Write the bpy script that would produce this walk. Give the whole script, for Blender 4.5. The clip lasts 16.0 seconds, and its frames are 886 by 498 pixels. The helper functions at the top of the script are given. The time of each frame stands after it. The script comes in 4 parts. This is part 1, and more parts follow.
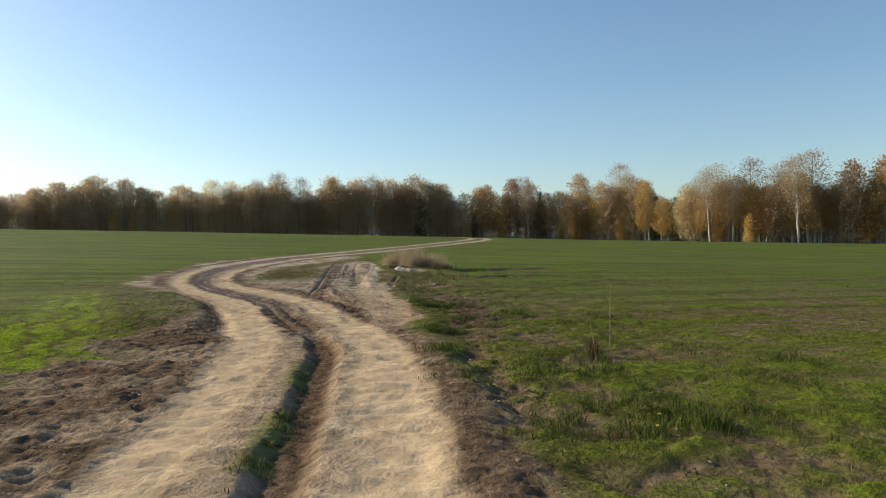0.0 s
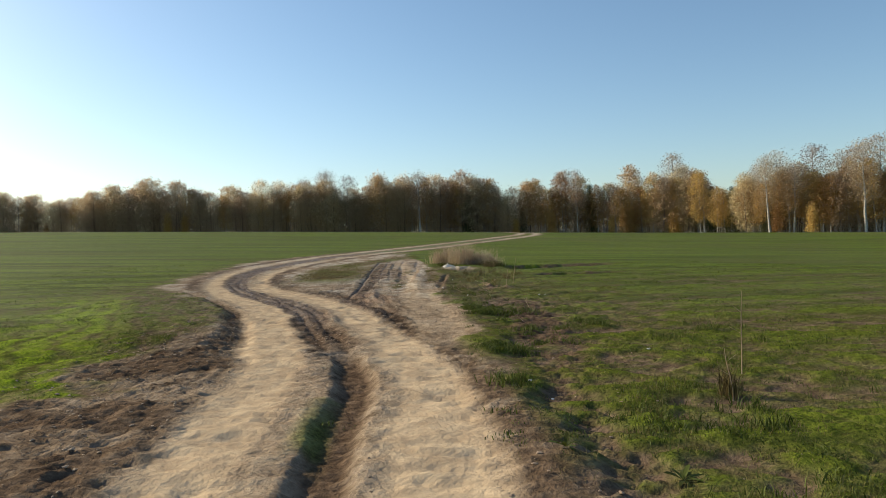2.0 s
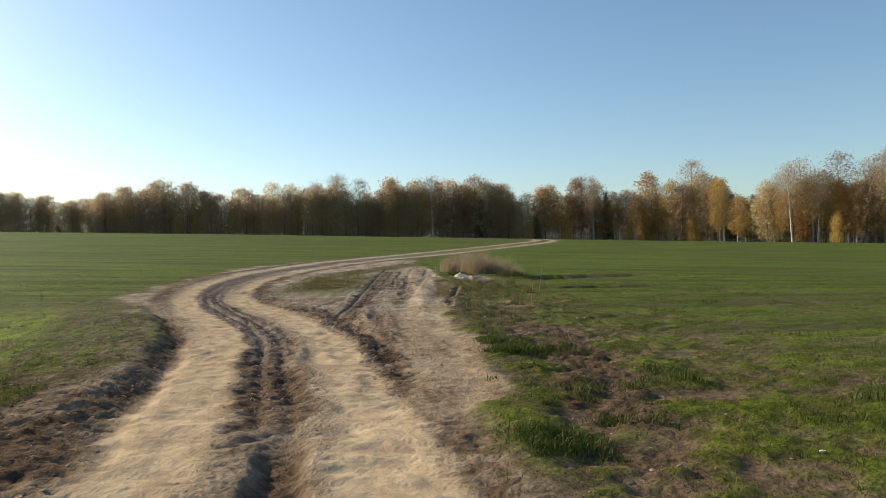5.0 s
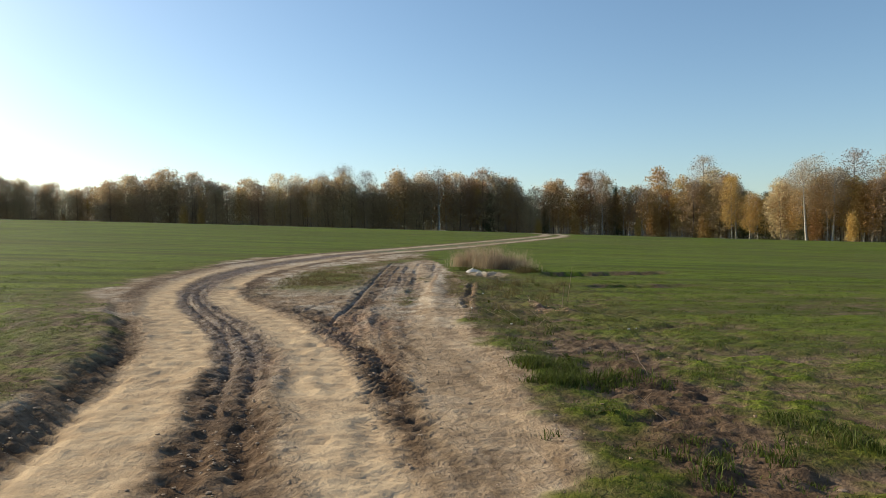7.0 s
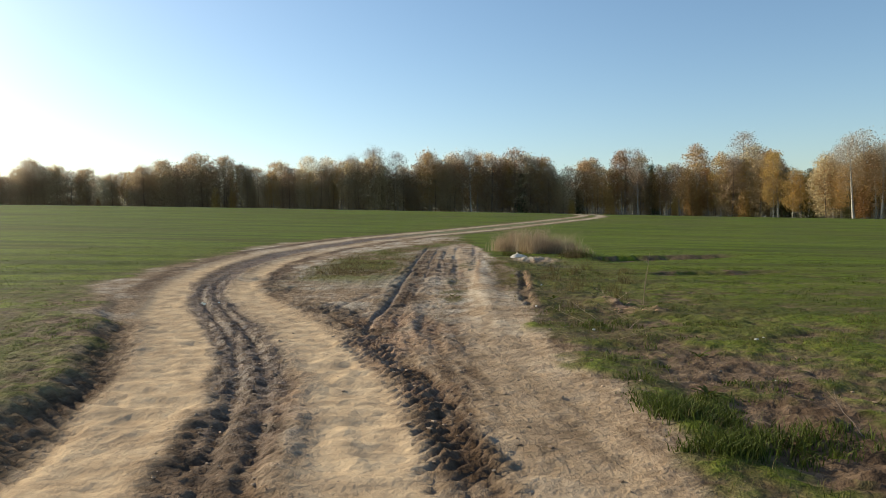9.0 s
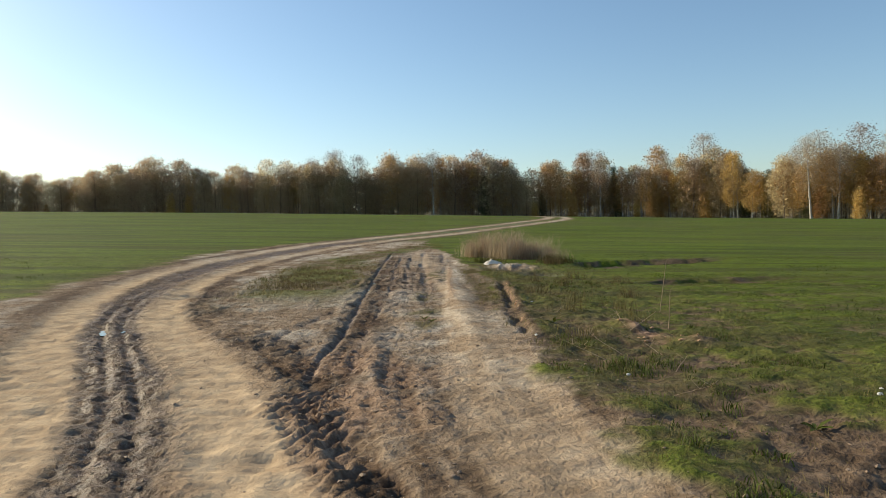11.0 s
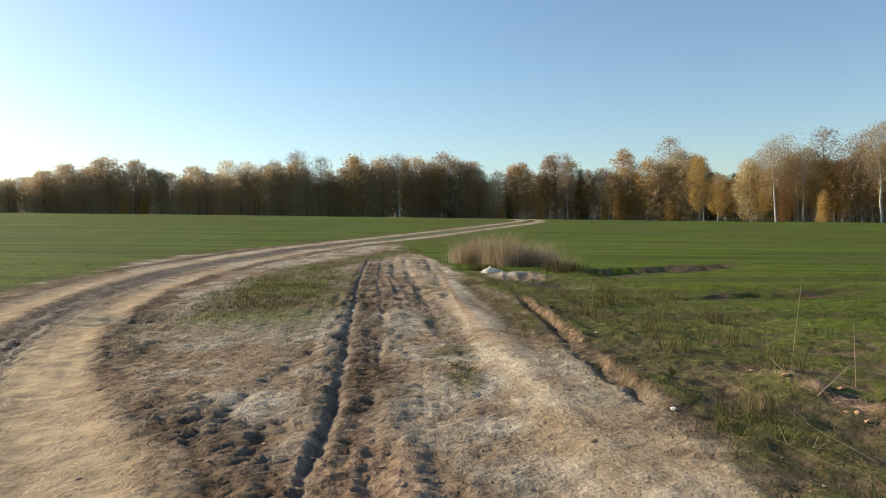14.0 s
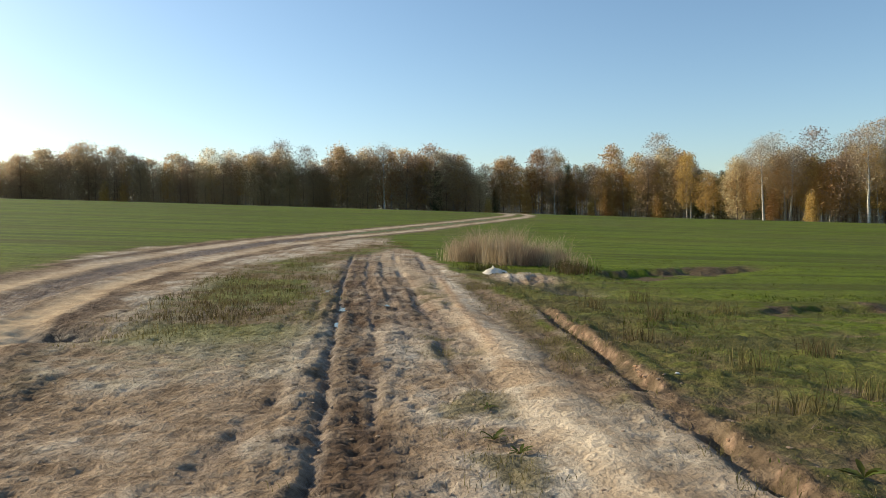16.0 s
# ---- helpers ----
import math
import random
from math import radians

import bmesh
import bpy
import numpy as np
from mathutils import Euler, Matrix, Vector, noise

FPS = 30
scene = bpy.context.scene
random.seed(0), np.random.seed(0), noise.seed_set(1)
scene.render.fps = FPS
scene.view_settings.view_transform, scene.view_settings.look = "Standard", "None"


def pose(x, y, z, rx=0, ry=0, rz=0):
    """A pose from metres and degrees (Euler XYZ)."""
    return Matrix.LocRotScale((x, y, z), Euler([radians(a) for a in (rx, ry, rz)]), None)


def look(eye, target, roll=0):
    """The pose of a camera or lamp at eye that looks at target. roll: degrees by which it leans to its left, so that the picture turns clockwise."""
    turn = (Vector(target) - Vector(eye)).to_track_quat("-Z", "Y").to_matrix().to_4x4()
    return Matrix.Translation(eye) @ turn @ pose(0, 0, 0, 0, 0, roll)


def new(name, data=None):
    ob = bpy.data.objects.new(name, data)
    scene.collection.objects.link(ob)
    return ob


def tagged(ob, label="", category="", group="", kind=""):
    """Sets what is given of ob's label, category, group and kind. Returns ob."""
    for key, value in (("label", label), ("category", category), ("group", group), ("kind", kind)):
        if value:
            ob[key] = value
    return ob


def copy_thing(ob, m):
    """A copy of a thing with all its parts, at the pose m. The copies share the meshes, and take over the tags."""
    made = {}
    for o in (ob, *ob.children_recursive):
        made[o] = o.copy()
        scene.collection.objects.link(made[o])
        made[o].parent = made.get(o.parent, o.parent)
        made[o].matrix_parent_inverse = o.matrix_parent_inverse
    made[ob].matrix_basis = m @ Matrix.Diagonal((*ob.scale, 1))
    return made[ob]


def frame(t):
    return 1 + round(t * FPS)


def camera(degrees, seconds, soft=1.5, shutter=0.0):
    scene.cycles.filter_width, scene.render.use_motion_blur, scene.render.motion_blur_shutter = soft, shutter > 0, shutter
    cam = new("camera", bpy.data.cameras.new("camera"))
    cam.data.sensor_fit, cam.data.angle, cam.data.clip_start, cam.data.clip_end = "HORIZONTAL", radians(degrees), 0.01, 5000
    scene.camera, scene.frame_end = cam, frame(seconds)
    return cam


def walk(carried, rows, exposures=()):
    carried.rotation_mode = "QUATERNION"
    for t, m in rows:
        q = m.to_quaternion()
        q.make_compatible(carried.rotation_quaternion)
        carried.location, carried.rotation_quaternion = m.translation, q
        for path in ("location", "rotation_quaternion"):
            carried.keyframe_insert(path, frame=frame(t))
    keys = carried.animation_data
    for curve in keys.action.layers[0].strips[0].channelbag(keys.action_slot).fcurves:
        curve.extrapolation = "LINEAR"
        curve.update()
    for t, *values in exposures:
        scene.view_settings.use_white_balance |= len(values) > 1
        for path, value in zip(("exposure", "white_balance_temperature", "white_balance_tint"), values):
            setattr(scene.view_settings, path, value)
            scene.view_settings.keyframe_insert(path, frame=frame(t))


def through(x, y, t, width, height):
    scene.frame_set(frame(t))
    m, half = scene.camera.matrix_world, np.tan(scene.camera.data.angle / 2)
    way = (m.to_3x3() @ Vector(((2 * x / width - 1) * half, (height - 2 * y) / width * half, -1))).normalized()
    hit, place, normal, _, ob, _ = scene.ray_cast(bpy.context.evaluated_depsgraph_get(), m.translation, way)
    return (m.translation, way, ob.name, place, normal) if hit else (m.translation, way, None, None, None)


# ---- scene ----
WALK = [
    (0.0, pose(0.001, 0.000, 1.532, 89.56, 0.98, -3.75)),
    (0.5, pose(-0.055, 0.604, 1.549, 89.69, 0.67, -2.67)),
    (1.0, pose(-0.056, 1.275, 1.528, 89.60, 1.31, -1.13)),
    (1.5, pose(-0.086, 1.925, 1.512, 89.47, 1.49, 0.16)),
    (2.0, pose(-0.047, 2.563, 1.535, 89.33, 1.94, 0.13)),
    (2.5, pose(0.013, 3.227, 1.567, 89.52, 2.24, 1.14)),
    (3.0, pose(0.029, 3.890, 1.581, 89.63, 1.39, 1.40)),
    (3.5, pose(0.075, 4.597, 1.595, 90.00, 2.12, 1.76)),
    (4.0, pose(0.054, 5.295, 1.560, 89.91, 1.95, 1.45)),
    (6.5, pose(-0.213, 8.652, 1.563, 89.66, 0.39, 1.47)),
    (7.0, pose(-0.316, 9.356, 1.522, 89.30, 0.40, 1.68)),
    (7.5, pose(-0.461, 9.995, 1.517, 88.97, 0.52, 2.58)),
    (8.0, pose(-0.621, 10.652, 1.505, 88.58, 0.36, 3.06)),
    (8.5, pose(-0.744, 11.306, 1.549, 88.43, 0.56, 3.92)),
    (9.0, pose(-0.874, 11.952, 1.572, 87.81, 0.93, 4.16)),
    (9.5, pose(-0.933, 12.694, 1.582, 88.17, 1.25, 1.69)),
    (12.0, pose(-1.480, 16.302, 1.565, 87.95, 1.26, 0.84)),
    (12.5, pose(-1.629, 16.959, 1.552, 88.43, 0.46, -0.12)),
    (13.0, pose(-1.722, 17.641, 1.534, 88.75, 0.41, -1.94)),
    (13.5, pose(-1.921, 18.275, 1.528, 88.39, 1.01, -2.18)),
    (14.0, pose(-2.112, 18.919, 1.536, 88.21, 1.33, -1.97)),
    (14.5, pose(-2.254, 19.582, 1.554, 89.43, 1.53, -1.09)),
    (15.0, pose(-2.348, 20.244, 1.538, 85.79, 0.73, -1.97)),
    (15.5, pose(-2.302, 20.944, 1.554, 85.30, 1.79, -2.15)),
    (16.0, pose(-2.371, 21.620, 1.560, 87.62, 0.36, -3.24)),
]
cam = camera(65.03, 16.0, soft=0.8)
walk(cam, WALK, [(0.0, 0.45, 6200, 4), (9.0, 0.45, 6200, 4), (12.5, 0.5, 6250, 4), (16.0, 0.57, 6250, 4)])

# ---- sky, sun ----
SUN_AZ = radians(-63)      # from the walking direction, negative towards the bright side of the sky
SUN_EL = radians(23)
world = bpy.data.worlds.new("sky")
scene.world = world
world.use_nodes = True
wn, wl = world.node_tree.nodes, world.node_tree.links
sky = wn.new("ShaderNodeTexSky")
sky.sky_type = "NISHITA"
sky.sun_disc = False
sky.sun_elevation = SUN_EL
sky.sun_rotation = SUN_AZ
sky.air_density, sky.dust_density, sky.ozone_density = 1.0, 0.75, 1.9
wl.new(sky.outputs["Color"], wn["Background"].inputs["Color"])
wn["Background"].inputs["Strength"].default_value = 0.108
sun_data = bpy.data.lights.new("sun", "SUN")
sun_data.energy, sun_data.angle, sun_data.color = 4.7, radians(0.6), (1.0, 0.82, 0.58)
sun = new("sun", sun_data)
sun_from = Vector((math.sin(SUN_AZ) * math.cos(SUN_EL), math.cos(SUN_AZ) * math.cos(SUN_EL), math.sin(SUN_EL)))
sun.matrix_world = look(sun_from * 60 + Vector((0, 40, 0)), (0, 40, 0))


# ---- material helpers ----
def material(name):
    m = bpy.data.materials.new(name)
    m.use_nodes = True
    return m, m.node_tree.nodes, m.node_tree.links, m.node_tree.nodes["Principled BSDF"]


def noise_node(n, l, scale, detail=4.0, rough=0.55, coords="Object", squeeze=1.0):
    tc, mp = n.new("ShaderNodeTexCoord"), n.new("ShaderNodeMapping")
    mp.inputs["Scale"].default_value = (squeeze, 1, 1)
    tex = n.new("ShaderNodeTexNoise")
    tex.inputs["Scale"].default_value, tex.inputs["Detail"].default_value = scale, detail
    tex.inputs["Roughness"].default_value = rough
    l.new(tc.outputs[coords], mp.inputs["Vector"])
    l.new(mp.outputs["Vector"], tex.inputs["Vector"])
    return tex.outputs["Fac"]


def ramp(n, l, fac, stops):
    r = n.new("ShaderNodeValToRGB")
    while len(r.color_ramp.elements) < len(stops):
        r.color_ramp.elements.new(0.5)
    for e, (p, c) in zip(r.color_ramp.elements, stops):
        e.position, e.color = p, (*c, 1)
    l.new(fac, r.inputs["Fac"])
    return r.outputs["Color"]


def mixed(n, l, fac, a, b, mode="MIX"):
    m = n.new("ShaderNodeMix")
    m.data_type, m.blend_type = "RGBA", mode
    for sock, v in ((m.inputs["Factor"], fac), (m.inputs["A"], a), (m.inputs["B"], b)):
        if isinstance(v, (int, float)):
            sock.default_value = v
        elif isinstance(v, tuple):
            sock.default_value = (*v, 1)
        else:
            l.new(v, sock)
    return m.outputs["Result"]


def attr(n, name):
    a = n.new("ShaderNodeAttribute")
    a.attribute_name = name
    return a.outputs["Fac"]


def math_node(n, l, op, a, b):
    m = n.new("ShaderNodeMath")
    m.operation = op
    for sock, v in zip(m.inputs, (a, b)):
        if isinstance(v, (int, float)):
            sock.default_value = v
        else:
            l.new(v, sock)
    return m.outputs["Value"]


def bump(n, l, height, strength, distance, bsdf):
    b = n.new("ShaderNodeBump")
    b.inputs["Strength"].default_value, b.inputs["Distance"].default_value = strength, distance
    l.new(height, b.inputs["Height"])
    l.new(b.outputs["Normal"], bsdf.inputs["Normal"])


def ground_material():
    m, n, l, p = material("field_and_dirt")
    fine, mid, big = noise_node(n, l, 30, 5), noise_node(n, l, 3.2, 6, 0.6), noise_node(n, l, 0.35, 4)
    lumps = noise_node(n, l, 9, 6, 0.62)
    grit = noise_node(n, l, 150, 3, 0.7)
    tc = n.new("ShaderNodeTexCoord")
    cells = n.new("ShaderNodeTexVoronoi")
    cells.inputs["Scale"].default_value = 17
    l.new(tc.outputs["Object"], cells.inputs["Vector"])
    crumb = cells.outputs["Distance"]
    sand = mixed(n, l, ramp(n, l, mid, [(0.35, (0, 0, 0)), (0.62, (1, 1, 1))]), (0.40, 0.295, 0.19), (0.58, 0.44, 0.285))
    sand = mixed(n, l, ramp(n, l, fine, [(0.3, (0.6, 0.6, 0.6)), (0.42, (0.1, 0.1, 0.1)), (0.7, (0, 0, 0))]), sand, (0.36, 0.26, 0.17))
    soil = ramp(n, l, mixed(n, l, 0.7, fine, mixed(n, l, 0.5, lumps, mid)), [(0.38, (0.095, 0.066, 0.045)), (0.48, (0.265, 0.195, 0.135)), (0.60, (0.44, 0.345, 0.245))])
    soil = mixed(n, l, math_node(n, l, "MULTIPLY", big, 0.5), soil, (0.27, 0.20, 0.135))
    mud = ramp(n, l, mixed(n, l, 0.6, mid, lumps), [(0.36, (0.055, 0.037, 0.025)), (0.48, (0.10, 0.066, 0.043)), (0.62, (0.18, 0.122, 0.08))])
    crust_and_glare = ramp(n, l, mixed(n, l, 0.7, fine, mixed(n, l, 0.5, lumps, mid)), [(0.36, (0.16, 0.125, 0.09)), (0.46, (0.39, 0.335, 0.265)), (0.60, (0.62, 0.545, 0.445))])
    clay = mixed(n, l, ramp(n, l, lumps, [(0.4, (0, 0, 0)), (0.6, (1, 1, 1))]), (0.19, 0.115, 0.075), (0.42, 0.28, 0.185))
    green = ramp(n, l, mixed(n, l, 0.6, fine, mixed(n, l, 0.5, lumps, mid)), [(0.38, (0.04, 0.045, 0.009)), (0.48, (0.104, 0.142, 0.012)), (0.60, (0.19, 0.245, 0.018))])
    green = mixed(n, l, math_node(n, l, "MULTIPLY", big, 0.45), green, (0.108, 0.142, 0.012))
    mp, rows = n.new("ShaderNodeMapping"), n.new("ShaderNodeTexNoise")
    mp.inputs["Scale"].default_value, mp.inputs["Rotation"].default_value = (0.05, 1.0, 1.0), (0, 0, radians(9))
    rows.inputs["Scale"].default_value, rows.inputs["Detail"].default_value = 1.0, 6.0
    l.new(tc.outputs["Object"], mp.inputs["Vector"])
    l.new(mp.outputs["Vector"], rows.inputs["Vector"])
    green = mixed(n, l, ramp(n, l, rows.outputs["Fac"], [(0.40, (0.8, 0.8, 0.8)), (0.5, (0.2, 0.2, 0.2)), (0.6, (0, 0, 0))]), green, (0.055, 0.07, 0.013))
    mp2, swathes = n.new("ShaderNodeMapping"), n.new("ShaderNodeTexNoise")
    mp2.inputs["Scale"].default_value, mp2.inputs["Rotation"].default_value = (0.012, 0.22, 1.0), (0, 0, radians(7))
    swathes.inputs["Scale"].default_value, swathes.inputs["Detail"].default_value = 1.0, 5.0
    l.new(tc.outputs["Object"], mp2.inputs["Vector"])
    l.new(mp2.outputs["Vector"], swathes.inputs["Vector"])
    green = mixed(n, l, ramp(n, l, swathes.outputs["Fac"], [(0.38, (0.5, 0.5, 0.5)), (0.5, (0.1, 0.1, 0.1)), (0.6, (0, 0, 0))]), green, (0.085, 0.085, 0.02))
    green = mixed(n, l, attr(n, "lush"), green, ramp(n, l, fine, [(0.35, (0.13, 0.19, 0.012)), (0.6, (0.27, 0.36, 0.022))]))
    dry = mixed(n, l, lumps, (0.045, 0.036, 0.018), (0.185, 0.14, 0.07))
    col = soil
    for name, c in (("crust_and_glare", crust_and_glare), ("mud", mud), ("clay", clay), ("sand", sand), ("dry", dry), ("green", green)):
        col = mixed(n, l, attr(n, name), col, c)
    l.new(col, p.inputs["Base Color"])
    wet = attr(n, "wet")
    l.new(math_node(n, l, "SUBTRACT", 0.92, math_node(n, l, "MULTIPLY", wet, 0.42)), p.inputs["Roughness"])
    l.new(math_node(n, l, "MULTIPLY", wet, 0.14), p.inputs["Specular IOR Level"])
    h = math_node(n, l, "ADD", math_node(n, l, "MULTIPLY", fine, 0.55), math_node(n, l, "MULTIPLY", grit, 0.12))
    h = math_node(n, l, "ADD", h, math_node(n, l, "MULTIPLY", lumps, 1.5))
    h = math_node(n, l, "SUBTRACT", h, math_node(n, l, "MULTIPLY", crumb, 0.2))
    calm = math_node(n, l, "SUBTRACT", 1.0, math_node(n, l, "MULTIPLY", attr(n, "sand"), 0.62))
    h = math_node(n, l, "MULTIPLY", h, calm)
    # prints of tyre lugs across the freshest ruts
    xyz = n.new("ShaderNodeSeparateXYZ")
    l.new(tc.outputs["Object"], xyz.inputs["Vector"])
    lug = math_node(n, l, "SINE", math_node(n, l, "MULTIPLY", xyz.outputs["Y"], 2 * math.pi / 0.085), 0.0)
    h = math_node(n, l, "ADD", h, math_node(n, l, "MULTIPLY", math_node(n, l, "MULTIPLY", lug, attr(n, "tread")), 0.3))
    bump(n, l, h, 1.0, 0.036, p)
    return m


def leaf_material(name, dark, light, through=0.3):
    m, n, l, p = material(name)
    geo, info = n.new("ShaderNodeNewGeometry"), n.new("ShaderNodeObjectInfo")
    c = mixed(n, l, geo.outputs["Random Per Island"], dark, light)
    hsv = n.new("ShaderNodeHueSaturation")
    l.new(c, hsv.inputs["Color"])
    l.new(math_node(n, l, "ADD", 0.483, math_node(n, l, "MULTIPLY", info.outputs["Random"], 0.034)), hsv.inputs["Hue"])
    l.new(math_node(n, l, "ADD", 0.75, math_node(n, l, "MULTIPLY", info.outputs["Random"], 0.5)), hsv.inputs["Value"])
    c = hsv.outputs["Color"]
    l.new(c, p.inputs["Base Color"])
    p.inputs["Roughness"].default_value = 0.7
    p.inputs["Specular IOR Level"].default_value = 0.2
    tr, mix = n.new("ShaderNodeBsdfTranslucent"), n.new("ShaderNodeMixShader")
    l.new(c, tr.inputs["Color"])
    mix.inputs["Fac"].default_value = through
    l.new(p.outputs["BSDF"], mix.inputs[1])
    l.new(tr.outputs["BSDF"], mix.inputs[2])
    l.new(mix.outputs["Shader"], n["Material Output"].inputs["Surface"])
    return m


def bark_material(name, dark, light, scale=3.0, low=0.35, high=0.6):
    m, n, l, p = material(name)
    f = noise_node(n, l, scale, 5, 0.7)
    l.new(ramp(n, l, f, [(low, dark), (high, light)]), p.inputs["Base Color"])
    p.inputs["Roughness"].default_value = 0.85
    bump(n, l, f, 0.5, 0.05, p)
    return m


def water_material():
    m, n, l, p = material("puddle_water")
    p.inputs["Base Color"].default_value = (0.05, 0.04, 0.03, 1)
    p.inputs["Roughness"].default_value = 0.06
    p.inputs["IOR"].default_value = 1.33
    bump(n, l, noise_node(n, l, 9, 2), 0.06, 0.02, p)
    return m


def plain_material(name, a, b, scale, rough=0.8):
    m, n, l, p = material(name)
    f = noise_node(n, l, scale, 5)
    l.new(mixed(n, l, f, a, b), p.inputs["Base Color"])
    p.inputs["Roughness"].default_value = rough
    bump(n, l, f, 0.4, 0.02, p)
    return m


GROUND = ground_material()
LEAF_GOLD = leaf_material("birch_leaves_gold", (0.36, 0.22, 0.085), (0.57, 0.375, 0.15), 0.5)
LEAF_BROWN = leaf_material("leaves_brown", (0.40, 0.31, 0.20), (0.60, 0.47, 0.30), 0.68)
LEAF_DARK = leaf_material("needles_dark", (0.07, 0.08, 0.04), (0.14, 0.14, 0.07), 0.3)
LEAF_PALE = leaf_material("thin_twigs_and_leaves", (0.31, 0.23, 0.155), (0.48, 0.37, 0.26), 0.35)
# grey twigs, base colour lifted to stand in for haze over the woods
SHRUB = leaf_material("undergrowth", (0.42, 0.37, 0.32), (0.56, 0.49, 0.42), 0.65)
BARK_WHITE = bark_material("birch_bark", (0.07, 0.06, 0.05), (0.56, 0.53, 0.48), 3.0, 0.36, 0.58)
BARK_DARK = bark_material("dark_bark", (0.06, 0.045, 0.035), (0.19, 0.15, 0.12))
BLADE = leaf_material("grass_blades", (0.034, 0.042, 0.008), (0.105, 0.122, 0.02), 0.28)
STRAW = leaf_material("dry_grass", (0.26, 0.19, 0.125), (0.50, 0.385, 0.265), 0.4)
OLIVE = leaf_material("withered_grass", (0.062, 0.052, 0.02), (0.175, 0.135, 0.052), 0.3)
PETAL = plain_material("yellow_petals", (0.70, 0.48, 0.02), (0.85, 0.62, 0.04), 60)
WATER = water_material()
PALE_SAND = plain_material("pale_sand", (0.50, 0.44, 0.36), (0.74, 0.68, 0.58), 14)
CLOD = plain_material("earth_clod", (0.15, 0.10, 0.065), (0.38, 0.275, 0.18), 20)
STONE = plain_material("pale_stone", (0.5, 0.48, 0.44), (0.75, 0.73, 0.68), 25)
WOOD = plain_material("weathered_wood", (0.30, 0.27, 0.23), (0.55, 0.52, 0.47), 20)


# ---- the lie of the land ----
def smooth(a, b, v):
    t = np.clip((v - a) / (b - a), 0, 1)
    return t * t * (3 - 2 * t)


def lattice(ix, iy, seed):
    h = (ix.astype(np.int64) * 374761393 + iy.astype(np.int64) * 668265263 + seed * 1274126177) & 0xFFFFFFFF
    h = ((h ^ (h >> 13)) * 1274126177) & 0xFFFFFFFF
    return ((h ^ (h >> 16)) & 0xFFFF) / 65535.0


def value_noise(x, y, size, seed):
    x, y = x / size, y / size
    ix, iy = np.floor(x), np.floor(y)
    u, v = x - ix, y - iy
    u, v = u * u * u * (u * (u * 6 - 15) + 10), v * v * v * (v * (v * 6 - 15) + 10)
    a, b = lattice(ix, iy, seed), lattice(ix + 1, iy, seed)
    c, d = lattice(ix, iy + 1, seed), lattice(ix + 1, iy + 1, seed)
    return (a * (1 - u) + b * u) * (1 - v) + (c * (1 - u) + d * u) * v - 0.5


def fbm(x, y, size, seed, octaves=4, gain=0.5):
    out, amp = 0.0, 1.0
    for k in range(octaves):
        a = 0.6 * k
        out = out + amp * value_noise(x * math.cos(a) + y * math.sin(a), y * math.cos(a) - x * math.sin(a), size, seed + k)
        size, amp = size / 2.1, amp * gain
    return out


def line(points):
    """A track as x over y, rounded off; returns a function of y."""
    p = np.array(points, float)
    ys = np.arange(p[0, 1] - 6, p[-1, 1] + 6, 0.1)
    xs = np.interp(ys, p[:, 1], p[:, 0])
    k = np.hanning(25)
    xs = np.convolve(np.pad(xs, 12, mode="edge"), k / k.sum(), "valid")
    return lambda y: np.interp(y, ys, xs)


TRACK_L = line([(-1.5, -6), (-1.5, 4.4), (-1.65, 6), (-1.85, 9), (-2.42, 11.8), (-3.1, 14.7), (-3.55, 16), (-4.25, 18.6), (-5.15, 21),
                (-6.5, 23.6), (-7.75, 26), (-9.3, 30), (-10.4, 34), (-10.95, 38), (-11, 42), (-10.5, 46), (-9.5, 54), (-7.5, 62),
                (-3.2, 76), (1, 88), (7, 104), (12, 117), (13.6, 124), (12, 130), (5, 139)])
TRACK_R = line([(-0.05, -6), (-0.07, 4.4), (-0.13, 7), (-0.34, 10.2), (-0.9, 13.5), (-1.33, 14.8), (-1.75, 16.5), (-2.2, 18.3),
                (-2.95, 20.3), (-4.05, 22.6), (-5.2, 24.8), (-6.4, 27), (-7.4, 29.5), (-8.1, 32.5), (-8.7, 36), (-8.85, 40), (-8.5, 45),
                (-7.5, 52), (-5.6, 60), (-1.4, 72), (3, 85), (9, 101), (14, 114), (16.2, 122), (15.5, 128), (9, 138)])
TRACK_S = line([(0.2, 9), (0.0, 13), (-0.3, 16), (-0.5, 18.5), (-0.8, 22), (-1.05, 26), (-1.2, 29), (-1.35, 32), (-1.65, 36), (-2.3, 41), (-3.0, 47),
                (-4.2, 55), (-4.6, 62)])
RUT_A = line([(-1.15, 14), (-1.55, 16), (-2.0, 18), (-2.6, 20.5), (-2.85, 22.5), (-2.87, 25), (-3.03, 27), (-3.4, 32), (-3.75, 37), (-4.0, 42), (-4.2, 48)])
RUT_B = line([(-0.85, 14.5), (-1.15, 17), (-1.7, 19.5), (-2.35, 22), (-2.58, 25), (-2.65, 28), (-2.9, 33), (-3.3, 38), (-3.6, 46)])
RUT_C = line([(-1.8, 26), (-1.88, 28.6), (-1.95, 31.4), (-2.2, 36), (-2.5, 41), (-2.75, 47)])
RUT_D = line([(-1.45, 26), (-1.5, 30), (-1.55, 33), (-1.65, 40), (-1.9, 47)])
RUT_E = line([(-3.9, 23), (-3.75, 25), (-3.6, 26.5), (-3.45, 28), (-3.4, 30), (-3.5, 33)])
